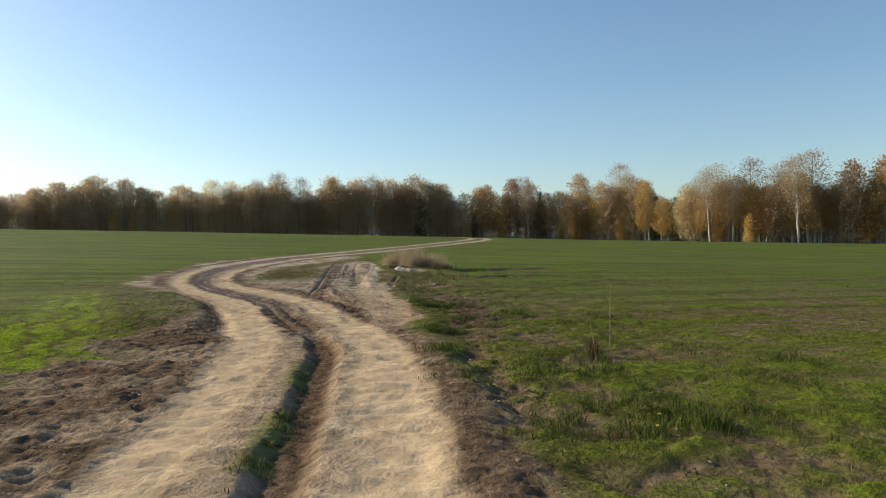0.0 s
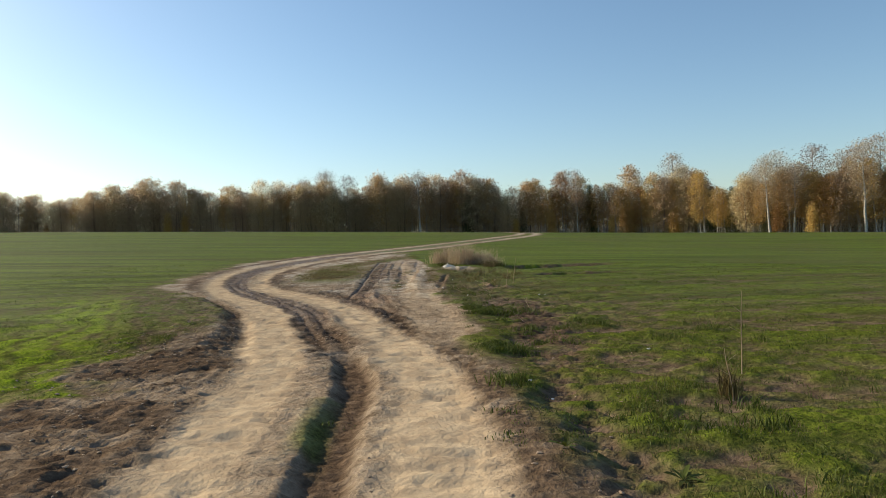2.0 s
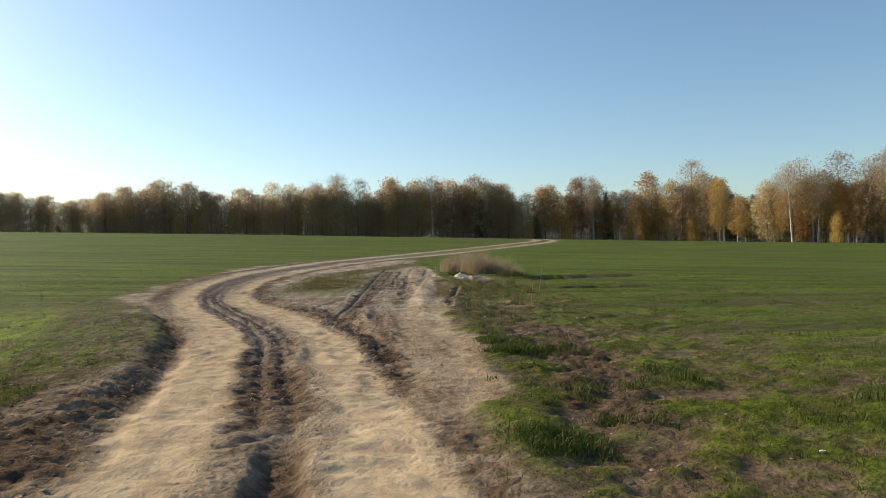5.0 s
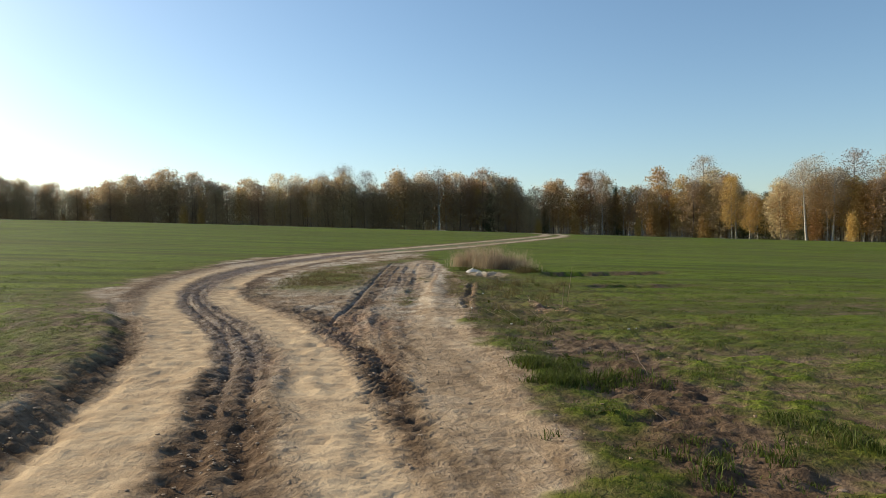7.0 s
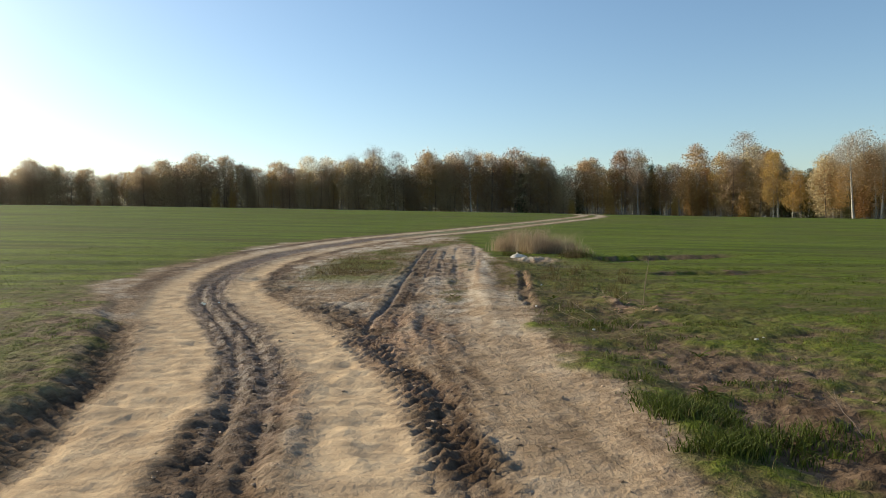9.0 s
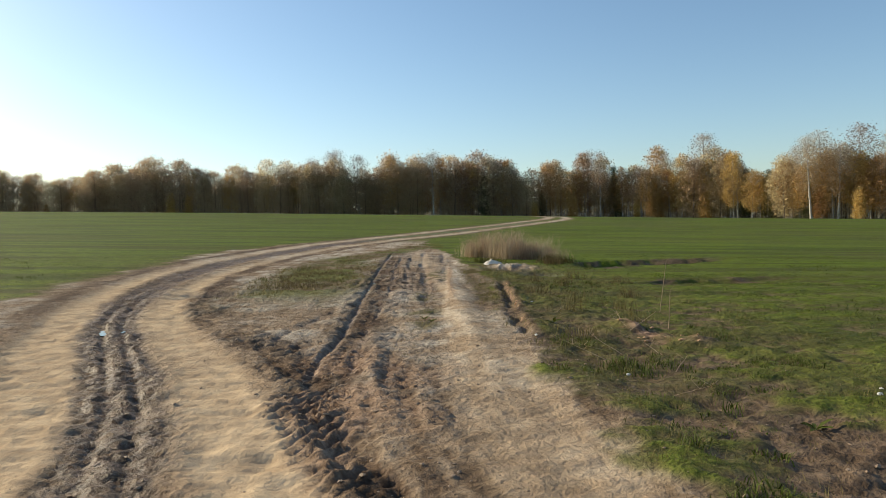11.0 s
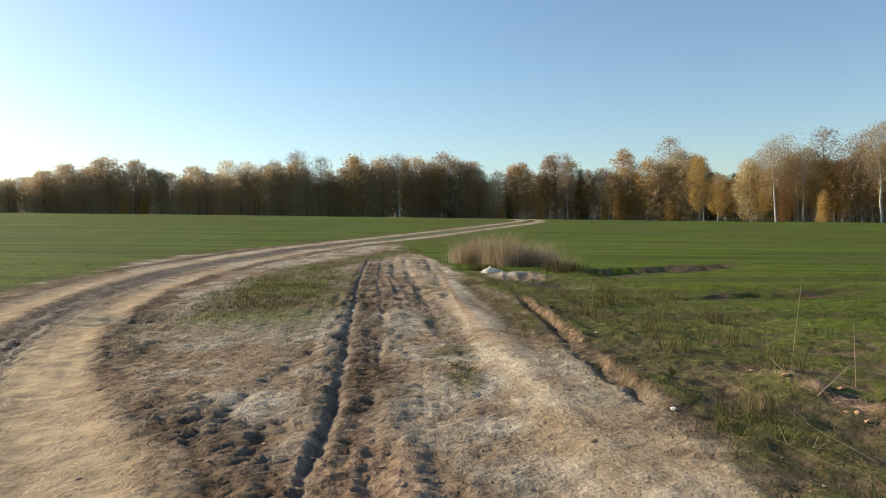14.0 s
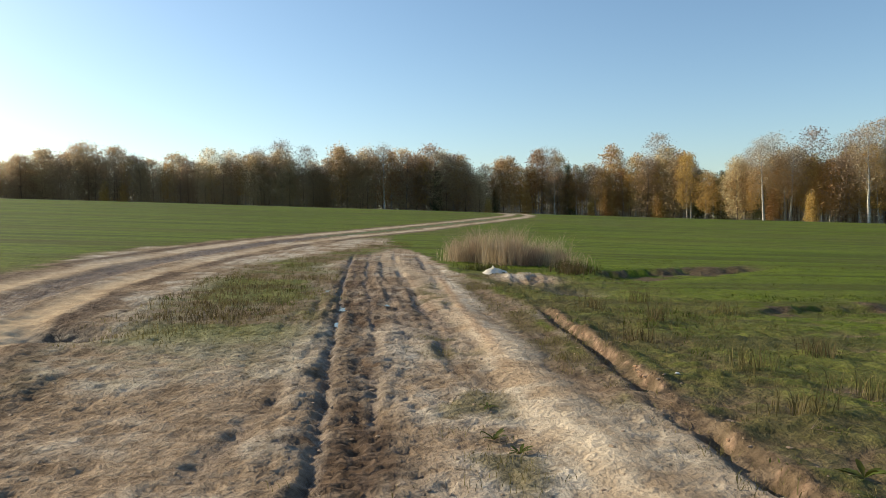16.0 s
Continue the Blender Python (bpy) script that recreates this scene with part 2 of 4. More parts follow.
MUD_BAND = line([(-0.75, 12), (-0.9, 14.5), (-1.03, 15.9), (-1.2, 16.8), (-1.5, 18), (-1.95, 19.4), (-2.8, 21.3), (-3.0, 24)])
BARE = line([(1.0, 3), (1.05, 7), (1.25, 11), (1.6, 14), (1.68, 16), (1.5, 18.5), (1.3, 21)])
DITCH = line([(-0.2, 21), (-0.24, 23.6), (-0.27, 25.1), (-0.25, 27.5), (-0.13, 29.5), (-0.1, 32.2), (0.1, 35)])
EDGE_R = line([(0.52, -6), (0.5, 6.5), (0.33, 11.2), (0.45, 15), (0.35, 17), (0.1, 20), (-0.3, 23), (-0.45, 26), (-0.3, 30), (-0.2, 34), (-0.6, 38), (-1.5, 46), (-3, 56)])
BANK_L = line([(-2.1, -6), (-2.05, 4.4), (-2.45, 7.4), (-2.95, 12), (-3.6, 14.6), (-4.4, 17.2), (-5.1, 19.2), (-6.15, 21.4), (-8.2, 25), (-10, 28.5), (-11.3, 33), (-11.9, 38), (-11.9, 43), (-11.4, 47), (-10.2, 54), (-7, 66)])


def lay(x, y):
    """The broad rise and cross fall of the fields."""
    cross = -0.036 * np.tanh(x / 160) * 160 * smooth(16, 52, y)
    s = np.clip((y - 34) / 96, 0, 1)
    far = np.clip((y - 130) / 200, 0, 1)
    return cross + 3.1 * (0.25 * s + 0.75 * s * s * (1.5 - 0.5 * s)) - 0.6 * far


def band(d, half, soft):
    return 1 - smooth(half - soft, half + soft, np.abs(d))


def land(x, y):
    """Height and the shares of the surfaces at places of the plan."""
    lump, grain = fbm(x, y, 0.55, 11, 4, 0.55), fbm(x, y, 0.16, 31, 3, 0.6)
    broad, patch = fbm(x, y, 7.0, 51, 4), fbm(x, y, 1.3, 71, 4)
    wob = 0.16 * fbm(x, y, 0.9, 91, 3)
    near = 1 - smooth(30, 60, y)
    dl, dr, ds = x - TRACK_L(y) + wob, x - TRACK_R(y) + wob, x - TRACK_S(y) + wob
    slant = lambda f: 1 / np.sqrt(1 + ((f(y + 0.5) - f(y - 0.5))) ** 2)
    dl, dr = dl * slant(TRACK_L), dr * slant(TRACK_R)
    de, db = x - EDGE_R(y) + 1.6 * wob, x - BANK_L(y) + wob
    dd = x - DITCH(y) + 0.5 * wob
    jig = 0.35 * wob + 0.03 * fbm(x, y, 0.3, 271, 2)
    da, dbb, dc, dx, dy = x - RUT_A(y) + jig, x - RUT_B(y) + jig, x - RUT_C(y) + jig, x - RUT_D(y) + jig, x - RUT_E(y) + jig
    # the worn strip between the fields
    reach = 1.9 - 1.35 * smooth(11, 17, y)
    dirt = smooth(-reach - 0.45, -reach + 0.45, db + (0.5 + 0.6 * reach) * patch + 0.5 * broad) * (1 - smooth(-0.12, 0.2, de + 0.5 * patch))
    dirt = dirt * (1 - smooth(56, 66, y))
    dirt = np.maximum(dirt, np.maximum(band(dl, 0.95, 0.3), band(dr, 0.95, 0.3)) * (1 - smooth(133, 139, y)))
    # wheel tracks of pale trodden sand
    tl = band(dl, 0.54 - 0.10 * smooth(7, 14, y) - 0.12 * smooth(24, 31, y), 0.19) * (1 - smooth(133, 139, y))
    tr = band(dr, 0.37 + 0.03 * smooth(20, 24, y) - 0.09 * smooth(25, 31, y), 0.2) * (1 - smooth(133, 139, y))
    ts = band(ds, 0.38 + 0.12 * (1 - smooth(20, 27, y)), 0.2) * smooth(11, 16, y) * (1 - smooth(45, 52, y))
    strip = np.maximum(tl, tr)
    # backlit glare painted in: the tracks pale with distance
    far_glare = smooth(30, 44, y)
    sand = np.clip(np.maximum(strip * (1 - 0.65 * far_glare), 0.42 * ts) * (1.0 + 0.6 * patch), 0, 1)
    lugs = band(x - MUD_BAND(y) - 0.06 + wob, 0.30, 0.14) * smooth(12.5, 15, y) * (1 - smooth(21, 23, y))
    middle = np.maximum(band(x - (RUT_A(y) + RUT_B(y)) / 2, 0.45, 0.3) * smooth(20, 23, y) * (1 - smooth(46, 52, y)), lugs)
    middle = np.maximum(middle, 0.8 * band(x + 2.2, 1.2, 0.5) * smooth(18, 21, y) * (1 - smooth(23, 26, y)) * smooth(-0.1, 0.2, patch))
    between = band(x - (TRACK_L(y) + TRACK_R(y)) / 2 + wob, 0.36 + 0.12 * smooth(16, 22, y), 0.12) * smooth(11, 14.5, y) * (1 - 0.15 * smooth(31, 40, y)) * (1 - smooth(95, 120, y))
    gully = band(x - TRACK_R(y) + 0.76 + 0.5 * wob, 0.19, 0.10) * (1 - smooth(11.5, 13.5, y))
    silt = band(x - TRACK_R(y) + 1.18, 0.26, 0.12) * (1 - smooth(11, 14, y))
    sand = sand * (1 - 0.7 * silt) * (1 - gully) * (1 - 0.75 * between)
    bank = band(db + 0.12 + 0.15 * patch, 0.30, 0.12) * smooth(11, 14, y) * (1 - smooth(21, 25, y))
    worn = np.clip(0.7 + 2.0 * fbm(0.6 * x, 0.4 * y, 0.5, 281, 3), 0.15, 1.2)
    ruts = np.maximum.reduce([band(da, 0.045, 0.04) * smooth(20.5, 23, y) / worn, 0.6 * band(dbb, 0.045, 0.04) * smooth(20.5, 23, y), band(dc, 0.09, 0.06) * smooth(28, 31, y),
                              band(dx, 0.09, 0.06) * smooth(28.5, 31.5, y), 0.5 * band(dy, 0.08, 0.06) * smooth(23, 25, y) * (1 - smooth(30, 33, y)),
                              0.4 * band(dbb - 0.42, 0.05, 0.04) * smooth(30, 33, y)]) * worn * (1 - smooth(45, 50, y))
    ditch = smooth(-0.4, 0.0, patch + 0.6 * lump) * band(dd, 0.08, 0.07) * smooth(23.6, 25.6, y) * (1 - smooth(32, 34.5, y))
    scarp = 0.8 * band(dd - 0.09 + 0.10 * lump, 0.028, 0.025) * smooth(-0.25, 0.15, patch + lump + grain) * smooth(23.2, 24.8, y) * (1 - smooth(31, 34, y))
    pit = np.exp(-(((x - 1.5) / 0.55) ** 2 + ((y - 36.8) / 0.8) ** 2)) + 1.1 * np.exp(-(((x + 6.95) / 0.7) ** 2 + ((y - 31.1) / 0.45) ** 2))
    spill = np.exp(-(((x - 0.7) / 1.0) ** 2 + ((y - 39.3) / 1.4) ** 2))
    crop = np.exp(-(((x - 1.42 - 0.25 * (24.6 - y)) / 0.2) ** 2 + ((y - 24.7) / 0.75) ** 2)) + 0.7 * np.exp(-(((x - 1.85) / 0.25) ** 2 + ((y - 23.6) / 0.28) ** 2))
    bare_r = band(x - BARE(y) + 1.5 * wob, 0.28 + 0.2 * smooth(11, 14, y), 0.18) * (1 - smooth(18.5, 22, y)) * smooth(-0.4, 0.0, patch + 0.1 + 0.15 * smooth(11, 14, y))
    turf = 1.1 * np.exp(-((x + 5.35 + 0.06 * (y - 36)) / 1.4) ** 4 - ((y - 35.8) / 6.4) ** 4) + band(x + 4.9 - 0.25 * (y - 46), 0.8, 0.4) * smooth(40, 44, y) * (1 - smooth(52, 58, y))
    verge = band(x - 0.9 - EDGE_R(y), 0.75, 0.5) * smooth(17, 24, y) * (1 - smooth(38, 46, y))
    # shares
    mud = np.clip(np.maximum.reduce([middle * (0.6 + 1.0 * lump + 0.2 * lugs), between * (0.95 + 0.6 * lump), 0.8 * ruts, gully * 0.95, bank * 0.7]), 0, 1)
    mud = np.maximum(mud, np.clip(pit, 0, 1) * 0.9) * (1 - 0.9 * strip * (1 - ruts) * (1 - 0.7 * between))
    mud = np.maximum(mud, 0.85 * band(dr - 0.72, 0.27, 0.10) * (1 - smooth(12, 15, y)) * smooth(-0.5, -0.1, lump))
    # pale dried soil, and on the far tracks the painted glare
    crust_and_glare = np.clip(strip * far_glare * (1 - 0.85 * between) * (0.75 + 0.9 * patch + 0.5 * lump) + dirt * (-0.1 + 0.65 * smooth(19, 24, y) * smooth(0.7, 1.5, dr) + 1.2 * patch + 1.1 * lump) * (1 - strip) * (1 - bank) + np.clip(1.5 * spill, 0, 1) * (0.35 + 1.2 * lump) + band(ds, 0.45, 0.25) * smooth(22, 27, y) * (1 - smooth(44, 50, y)) * (0.3 + 1.2 * lump), 0, 1) * (1 - 0.8 * ruts)
    clay = np.clip(np.maximum.reduce([scarp, crop, 0.8 * band(dx - 0.17, 0.07, 0.05) * smooth(28, 31, y) * (1 - smooth(37, 41, y)), 0.4 * band(dc - 0.16, 0.06, 0.05) * smooth(30, 32, y) * (1 - smooth(37, 41, y)),
                                      0.55 * band(x + 2.2, 0.8, 0.5) * smooth(16, 19, y) * (1 - smooth(23, 26, y)) * smooth(-0.1, 0.25, patch)]), 0, 1)
    green = np.clip((1 - dirt) * (0.92 + 0.15 * smooth(0.8, 2.0, -db) + 0.25 * broad + (-0.28 + 0.6 * patch + 0.9 * lump + 0.9 * grain) * (1 - smooth(24, 42, y)) * (1 - 0.6 * smooth(0.8, 2.0, -db))) - (0.35 + 0.65 * smooth(10, 14, y)) * bare_r, 0, 1)
    green = np.maximum(green, 0.6 * np.clip(turf, 0, 1) * smooth(-0.15, 0.2, patch + 0.4 * lump))
    centre = band(x - TRACK_R(y) + 1.0, 0.13, 0.10) * (1 - smooth(8, 12, y)) * smooth(-0.05, 0.2, patch)
    green = np.maximum(green, 0.6 * centre) * (1 - np.clip(clay + 0.9 * pit + 0.8 * ditch, 0, 1))
    rim = band(db + 1.6, 1.5, 0.9) * (1 - smooth(26, 36, y))
    green = green * (1 - 0.35 * rim * smooth(-0.2, 0.2, lump + patch))
    dryness = np.clip(np.maximum.reduce([0.7 * verge * (0.6 + patch), 0.55 * np.clip(turf, 0, 1), 0.3 * (1 - dirt) * smooth(0.05, 0.4, broad + 0.6 * lump)]), 0, 1) * (1 - clay) * (1 - 0.8 * bare_r)
    crust_and_glare = crust_and_glare * (1 - 0.8 * band(dr - 0.7, 0.3, 0.1) * (1 - smooth(12, 15, y))) * (1 - (1 - smooth(11, 18, y)) * (0.3 + 0.7 * smooth(-0.2, 0.2, -db)))
    beside = band(dr - 0.8 - 0.12 * smooth(21, 24, y), 0.22 + 0.25 * smooth(21, 24, y), 0.12) * smooth(18.5, 20.5, y) * (1 - smooth(26, 30, y)) * smooth(-0.3, 0.1, patch)
    mud = np.maximum(mud, np.maximum(0.75 * beside, (1 - dirt) * (0.8 + 0.2 * smooth(-0.3, 0.3, lump))))
    outer = np.maximum(band(dl + 0.72, 0.26, 0.14), band(dr - 0.72, 0.26, 0.14)) * smooth(24, 29, y) * (1 - smooth(80, 110, y))
    mud = np.maximum(mud, np.maximum(0.85 * outer * smooth(-0.35, 0.0, patch), 0.35 * ts * (1 - smooth(20, 24, y))))
    mud = np.maximum(mud, 0.75 * band(da - 0.2, 0.15, 0.05) * smooth(21.5, 23.5, y) * (1 - smooth(36, 42, y)))
    mud = np.maximum(mud, band(db + 0.9, 1.2, 0.6) * (1 - smooth(12, 16, y)) * dirt * np.clip(0.5 + 1.2 * lump + patch, 0, 0.9) * (1 - strip))
    weedy = band(x + 1.80, 0.30, 0.15) * smooth(22.5, 25, y) * (1 - smooth(36, 40, y)) * smooth(0.0, 0.25, patch + 0.5 * lump)
    green = np.maximum(green * (1 - 0.5 * verge) * (1 - np.clip(1.6 * spill, 0, 1)), 0.12 * weedy) * (1 - np.clip(1.5 * band(dd, 0.2, 0.1) * smooth(22.6, 24.5, y) * (1 - smooth(32, 34.5, y)), 0, 1))
    green = green * (1 - 0.15 * (x > 0) * (1 - smooth(18, 40, y)) * (1 - smooth(6, 18, x)) * smooth(-0.45, 0.0, patch + lump + grain))
    worse = band(x - EDGE_R(y) - 2.0, 2.0, 1.0) * smooth(18, 23, y) * (1 - smooth(36, 44, y)) * smooth(-0.3, 0.3, patch + lump + 0.5 * broad)
    dryness = np.maximum(dryness, 0.5 * worse) * (1 - clay)
    green = np.minimum(green, 1 - 0.45 * worse)
    dryness = np.maximum(dryness, 0.75 * weedy)
    flow = np.where(dr < 0.9, dr, x - RUT_A(y))
    streak = fbm(flow, 0.09 * y, 0.17, 251, 3, 0.6)
    # washed-out steps in the field: a long dip that ends at a low bank
    sa, ea = y - 41.0 - 0.75 * (x - 3.0) + 1.6 * patch, smooth(2.8, 4.0, x) * (1 - smooth(9.0, 11.5, x))
    sb, eb = y - 33.4 - 0.35 * (x - 4.0) + 0.9 * patch, smooth(3.4, 4.4, x) * (1 - smooth(7, 9, x))
    dip_a, dip_b = smooth(-4.0, -0.3, sa) * (1 - smooth(0.0, 0.35, sa)) * ea, smooth(-2.5, -0.2, sb) * (1 - smooth(0.0, 0.3, sb)) * eb
    wash_shade_a, wash_shade_b = band(sa + 0.15, 0.75, 0.2) * ea * smooth(-0.35, 0.0, lump + patch), band(sb - 0.05, 0.34, 0.12) * eb * smooth(-0.2, 0.1, lump)
    # bared brown earth along the steps, its dark mud also painting the bank's shade
    green = green * (1 - 0.97 * np.maximum(wash_shade_a, wash_shade_b))
    mud = np.maximum(mud, np.maximum(wash_shade_a, wash_shade_b))
    dryness = np.maximum(dryness * (1 - np.clip(1.6 * spill, 0, 1)), 0.35 * wash_shade_a)
    churn = band(x + 2.9, 1.25, 0.45) * smooth(28, 33, y) * (1 - smooth(44, 48, y))
    mud = np.maximum(mud, churn * np.clip(0.5 + 1.3 * lump + 0.8 * streak, 0, 0.9))
    mud = np.maximum(mud, 0.6 * band(dd - 0.33, 0.14, 0.1) * smooth(22, 24.5, y) * (1 - smooth(32, 34.5, y)) * smooth(-0.3, 0.1, lump))
    shoulder = band(x - (TRACK_S(y) + DITCH(y)) / 2 - 0.12, 0.32, 0.2) * smooth(25, 29, y) * (1 - smooth(37, 41, y))
    dryness = np.maximum(dryness, shoulder * np.clip(0.5 + 1.2 * patch + lump, 0, 0.85))
    mud = np.maximum(mud, 0.5 * shoulder) * (1 - np.clip(1.5 * spill, 0, 1) * (1 - np.clip(pit, 0, 1)))
    # heights
    z = lay(x, y)
    rough = dirt * (1 - 0.9 * strip) * (1 - 0.6 * ts)
    crumb = 0.42 - np.abs(2.2 * fbm(x, y, 0.125, 171, 2, 0.6))
    tilth = band(db + 0.9, 1.2, 0.6) * (1 - smooth(12, 16, y))
    cloddy = 0.45 + 0.75 * tilth + 0.25 * np.maximum(np.maximum(between, middle), beside)
    z = z + near * (0.014 * lump * rough + 0.026 * cloddy * grain * rough + (0.05 - 0.018 * tilth) * cloddy * crumb * rough
                    + (0.012 + 0.04 * np.maximum.reduce([0.6 * between, middle, churn, beside])) * streak * rough * smooth(12, 17, y)
                    + (0.03 + 0.035 * band(x - 2.4, 2.0, 0.8) * (1 - smooth(20, 30, y))) * lump * (1 - dirt) + 0.035 * grain * (1 - dirt)
                    + 0.006 * grain * strip + 0.006 * crumb * strip + 0.006 * streak * strip + 0.02 * patch)
    z = z + 0.02 * broad - 0.19 * dip_a - 0.10 * dip_b
    ripple = fbm(0.3 * x, y + 0.2 * x, 0.16, 231, 2)
    dents = smooth(0.22, 0.34, fbm(x, y, 0.24, 291, 2))
    z = z - 0.011 * near * dents * np.maximum(strip, 0.7 * ts)
    z = z + 0.06 * np.minimum(ripple, 0.2) * near * np.maximum(strip, 0.5 * ts) * np.clip(0.75 + 1.5 * patch, 0, 1)
    wash = np.sin((y + 0.25 * x) * 2 * math.pi / 0.21 + 7 * fbm(x, y, 0.8, 131, 2))
    z = z + 0.005 * wash * strip * near * np.clip(0.5 + 2 * patch, 0, 1)
    tread = np.sin((y - 0.5 * np.abs(x - TRACK_S(y))) * 2 * math.pi / 0.12)
    z = z + 0.009 * tread * near * (band(da - 0.2, 0.09, 0.04) * smooth(21, 23, y) + 0.5 * ts)
    z = z + near * (lugs + 0.8 * beside) * (0.026 * np.clip(0.6 + 2 * patch + lump, 0, 1) * np.sin((y - 1.3 * (x - MUD_BAND(y)) + 0.12 * lump) * 2 * math.pi / 0.19) - 0.03)
    z = z - (0.008 + 0.03 * smooth(13, 17, y)) * strip * near
    pair = band(x - (TRACK_L(y) + TRACK_R(y)) / 2 - 0.17, 0.06, 0.05) + band(x - (TRACK_L(y) + TRACK_R(y)) / 2 + 0.15, 0.06, 0.05)
    z = z - 0.10 * gully - 0.05 * between * near - 0.035 * pair * between
    z = z + 0.07 * band(ds - 0.02, 0.26, 0.26) * smooth(21, 24, y) * (1 - smooth(33, 38, y))
    z = z - 0.048 * ruts + 0.02 * (band(da + 0.24, 0.09, 0.07) + band(dbb - 0.24, 0.09, 0.07)) * smooth(14, 17, y) * (1 - smooth(44, 50, y)) * (0.6 + 1.5 * lump)
    z = z - 0.10 * ditch * np.clip(1 + 0.8 * lump, 0.5, 1.4) + 0.055 * smooth(0.05, 0.15, dd + 0.10 * lump) * (1 - smooth(0.9, 2.4, dd)) * smooth(23.6, 25.2, y) * (1 - smooth(31, 35, y)) * (1 + 0.6 * lump) + 0.10 * crop * (0.6 + lump)
    z = z + 0.125 * smooth(0.0, 0.42, -db - 0.06 * patch) * (1 - smooth(1.0, 5.0, -db)) * smooth(11, 15, y) * (1 - smooth(22, 30, y)) - 0.05 * bank + 0.02 * bank * np.sin((y + 0.8 * db) * 2 * math.pi / 0.24)
    z = z - 0.26 * pit + 0.07 * spill * (0.5 + 1.6 * lump + 1.5 * grain)
    z = z + 0.05 * band(de - 0.1, 0.3, 0.25) * near + 0.035 * bare_r * (lump + 0.7 * crumb)
    z = z + near * bare_r * (0.013 * np.sin((y + 0.3 * x) * 2 * math.pi / 0.19) - 0.02)
    z = z + 0.012 * near * np.sin((y + 0.2 * x) * 2 * math.pi / 0.17) * band(dr - 0.66, 0.2, 0.12) * (1 - smooth(12, 15, y))
    drill = np.sin((y * 0.97 - 0.25 * x) * 2 * math.pi / 2.4 + 3 * broad)
    green = np.clip(green - 0.10 * (1 - dirt) * np.clip(drill, 0, 1) * (x < BANK_L(y)), 0, 1)
    wet = np.clip(ruts + between * 0.6 + 0.4 * mud + pit, 0, 1) * smooth(13, 20, y)
    # a strip of brighter regrowth on the field, with old wheel lines along it
    u = x + 5.2 + 0.4 * (y - 9) + 0.5 * patch
    lush = band(u - 0.5, 1.1, 0.35) * smooth(7.5, 9.5, y) * (1 - smooth(21, 26, y)) * (1 - dirt)
    lines = np.clip(np.sin(u * 2 * math.pi / 0.62) + 0.6 * lump, 0, 1) * band(u - 0.2, 3.4, 1.0) * (1 - smooth(24, 32, y)) * smooth(6, 9, y) * (1 - dirt)
    green = np.clip(green - 0.35 * lines * (1 - 0.5 * lush), 0, 1)
    lush = np.clip(lush * (0.85 + 0.8 * patch) * (1 - 0.8 * lines), 0, 0.9)
    scrape = np.exp(-(((x + 9.6 + 0.5 * (y - 23.5)) / 0.55) ** 2 + ((y - 23.5) / 1.3) ** 2)) * smooth(-0.1, 0.2, lump + 0.3 * np.sin(u * 2 * math.pi / 0.3))
    green, crust_and_glare = green * (1 - 0.8 * scrape), np.maximum(crust_and_glare, 0.6 * scrape)
    tread = np.maximum.reduce([band(da - 0.2, 0.10, 0.03) * smooth(22, 24, y) * (1 - smooth(31, 34, y)), 0.6 * band(dbb - 0.05, 0.07, 0.03) * smooth(22, 24, y) * (1 - smooth(31, 34, y)),
                              0.4 * lugs, 0.35 * band(dr - 0.62, 0.12, 0.04) * (1 - smooth(12, 16, y))]) * np.clip(0.7 + 1.2 * lump, 0, 1)
    return z, dict(lush=lush, tread=tread, sand=sand, mud=np.clip(mud + dirt * (1 - strip) * np.clip(-1.9 * streak - 0.05 - 0.5 * patch, 0, 0.8) * smooth(10, 15, y) * (1 - 0.55 * smooth(20, 24, y)), 0, 1), crust_and_glare=crust_and_glare, clay=clay, green=green, dry=dryness, wet=wet)


def height(x, y):
    return float(land(np.array([x], float), np.array([y], float))[0][0])


def graded(fine_from, fine_to, step, low, high, growth=1.05):
    mid = list(np.arange(fine_from, fine_to, step))
    up, s = [mid[-1]], step
    while up[-1] < high:
        s = min(s * growth, 40)
        up.append(up[-1] + s)
    down, s = [mid[0]], step
    while down[-1] > low:
        s = min(s * growth, 40)
        down.append(down[-1] - s)
    return np.array(down[:0:-1] + mid + up[1:])


def sheet(xs, ys):
    gx, gy = np.meshgrid(xs, ys)
    x, y = gx.ravel(), gy.ravel()
    z, shares = land(x, y)
    w, h = len(xs), len(ys)
    i = (np.arange(h - 1)[:, None] * w + np.arange(w - 1)[None]).ravel()
    faces = np.stack([i, i + 1, i + w + 1, i + w], 1).astype(np.int32)
    me = bpy.data.meshes.new("ground")
    me.vertices.add(len(x))
    me.vertices.foreach_set("co", np.stack([x, y, z], 1).astype(np.float32).ravel())
    me.loops.add(faces.size)
    me.loops.foreach_set("vertex_index", faces.ravel())
    me.polygons.add(len(faces))
    me.polygons.foreach_set("loop_start", np.arange(0, faces.size, 4, dtype=np.int32))
    me.update(calc_edges=True)
    me.polygons.foreach_set("use_smooth", np.ones(len(faces), bool))
    for name, v in shares.items():
        me.attributes.new(name, "FLOAT", "POINT").data.foreach_set("value", v.astype(np.float32))
    me.materials.append(GROUND)
    return me


ground = tagged(new("ground", sheet(graded(-7.6, 3.0, 0.043, -1500, 1500, 1.045), graded(3.2, 34, 0.045, -60, 1800, 1.024))),
                "green winter field crossed by a sandy rutted dirt road", "ground", kind="structure")


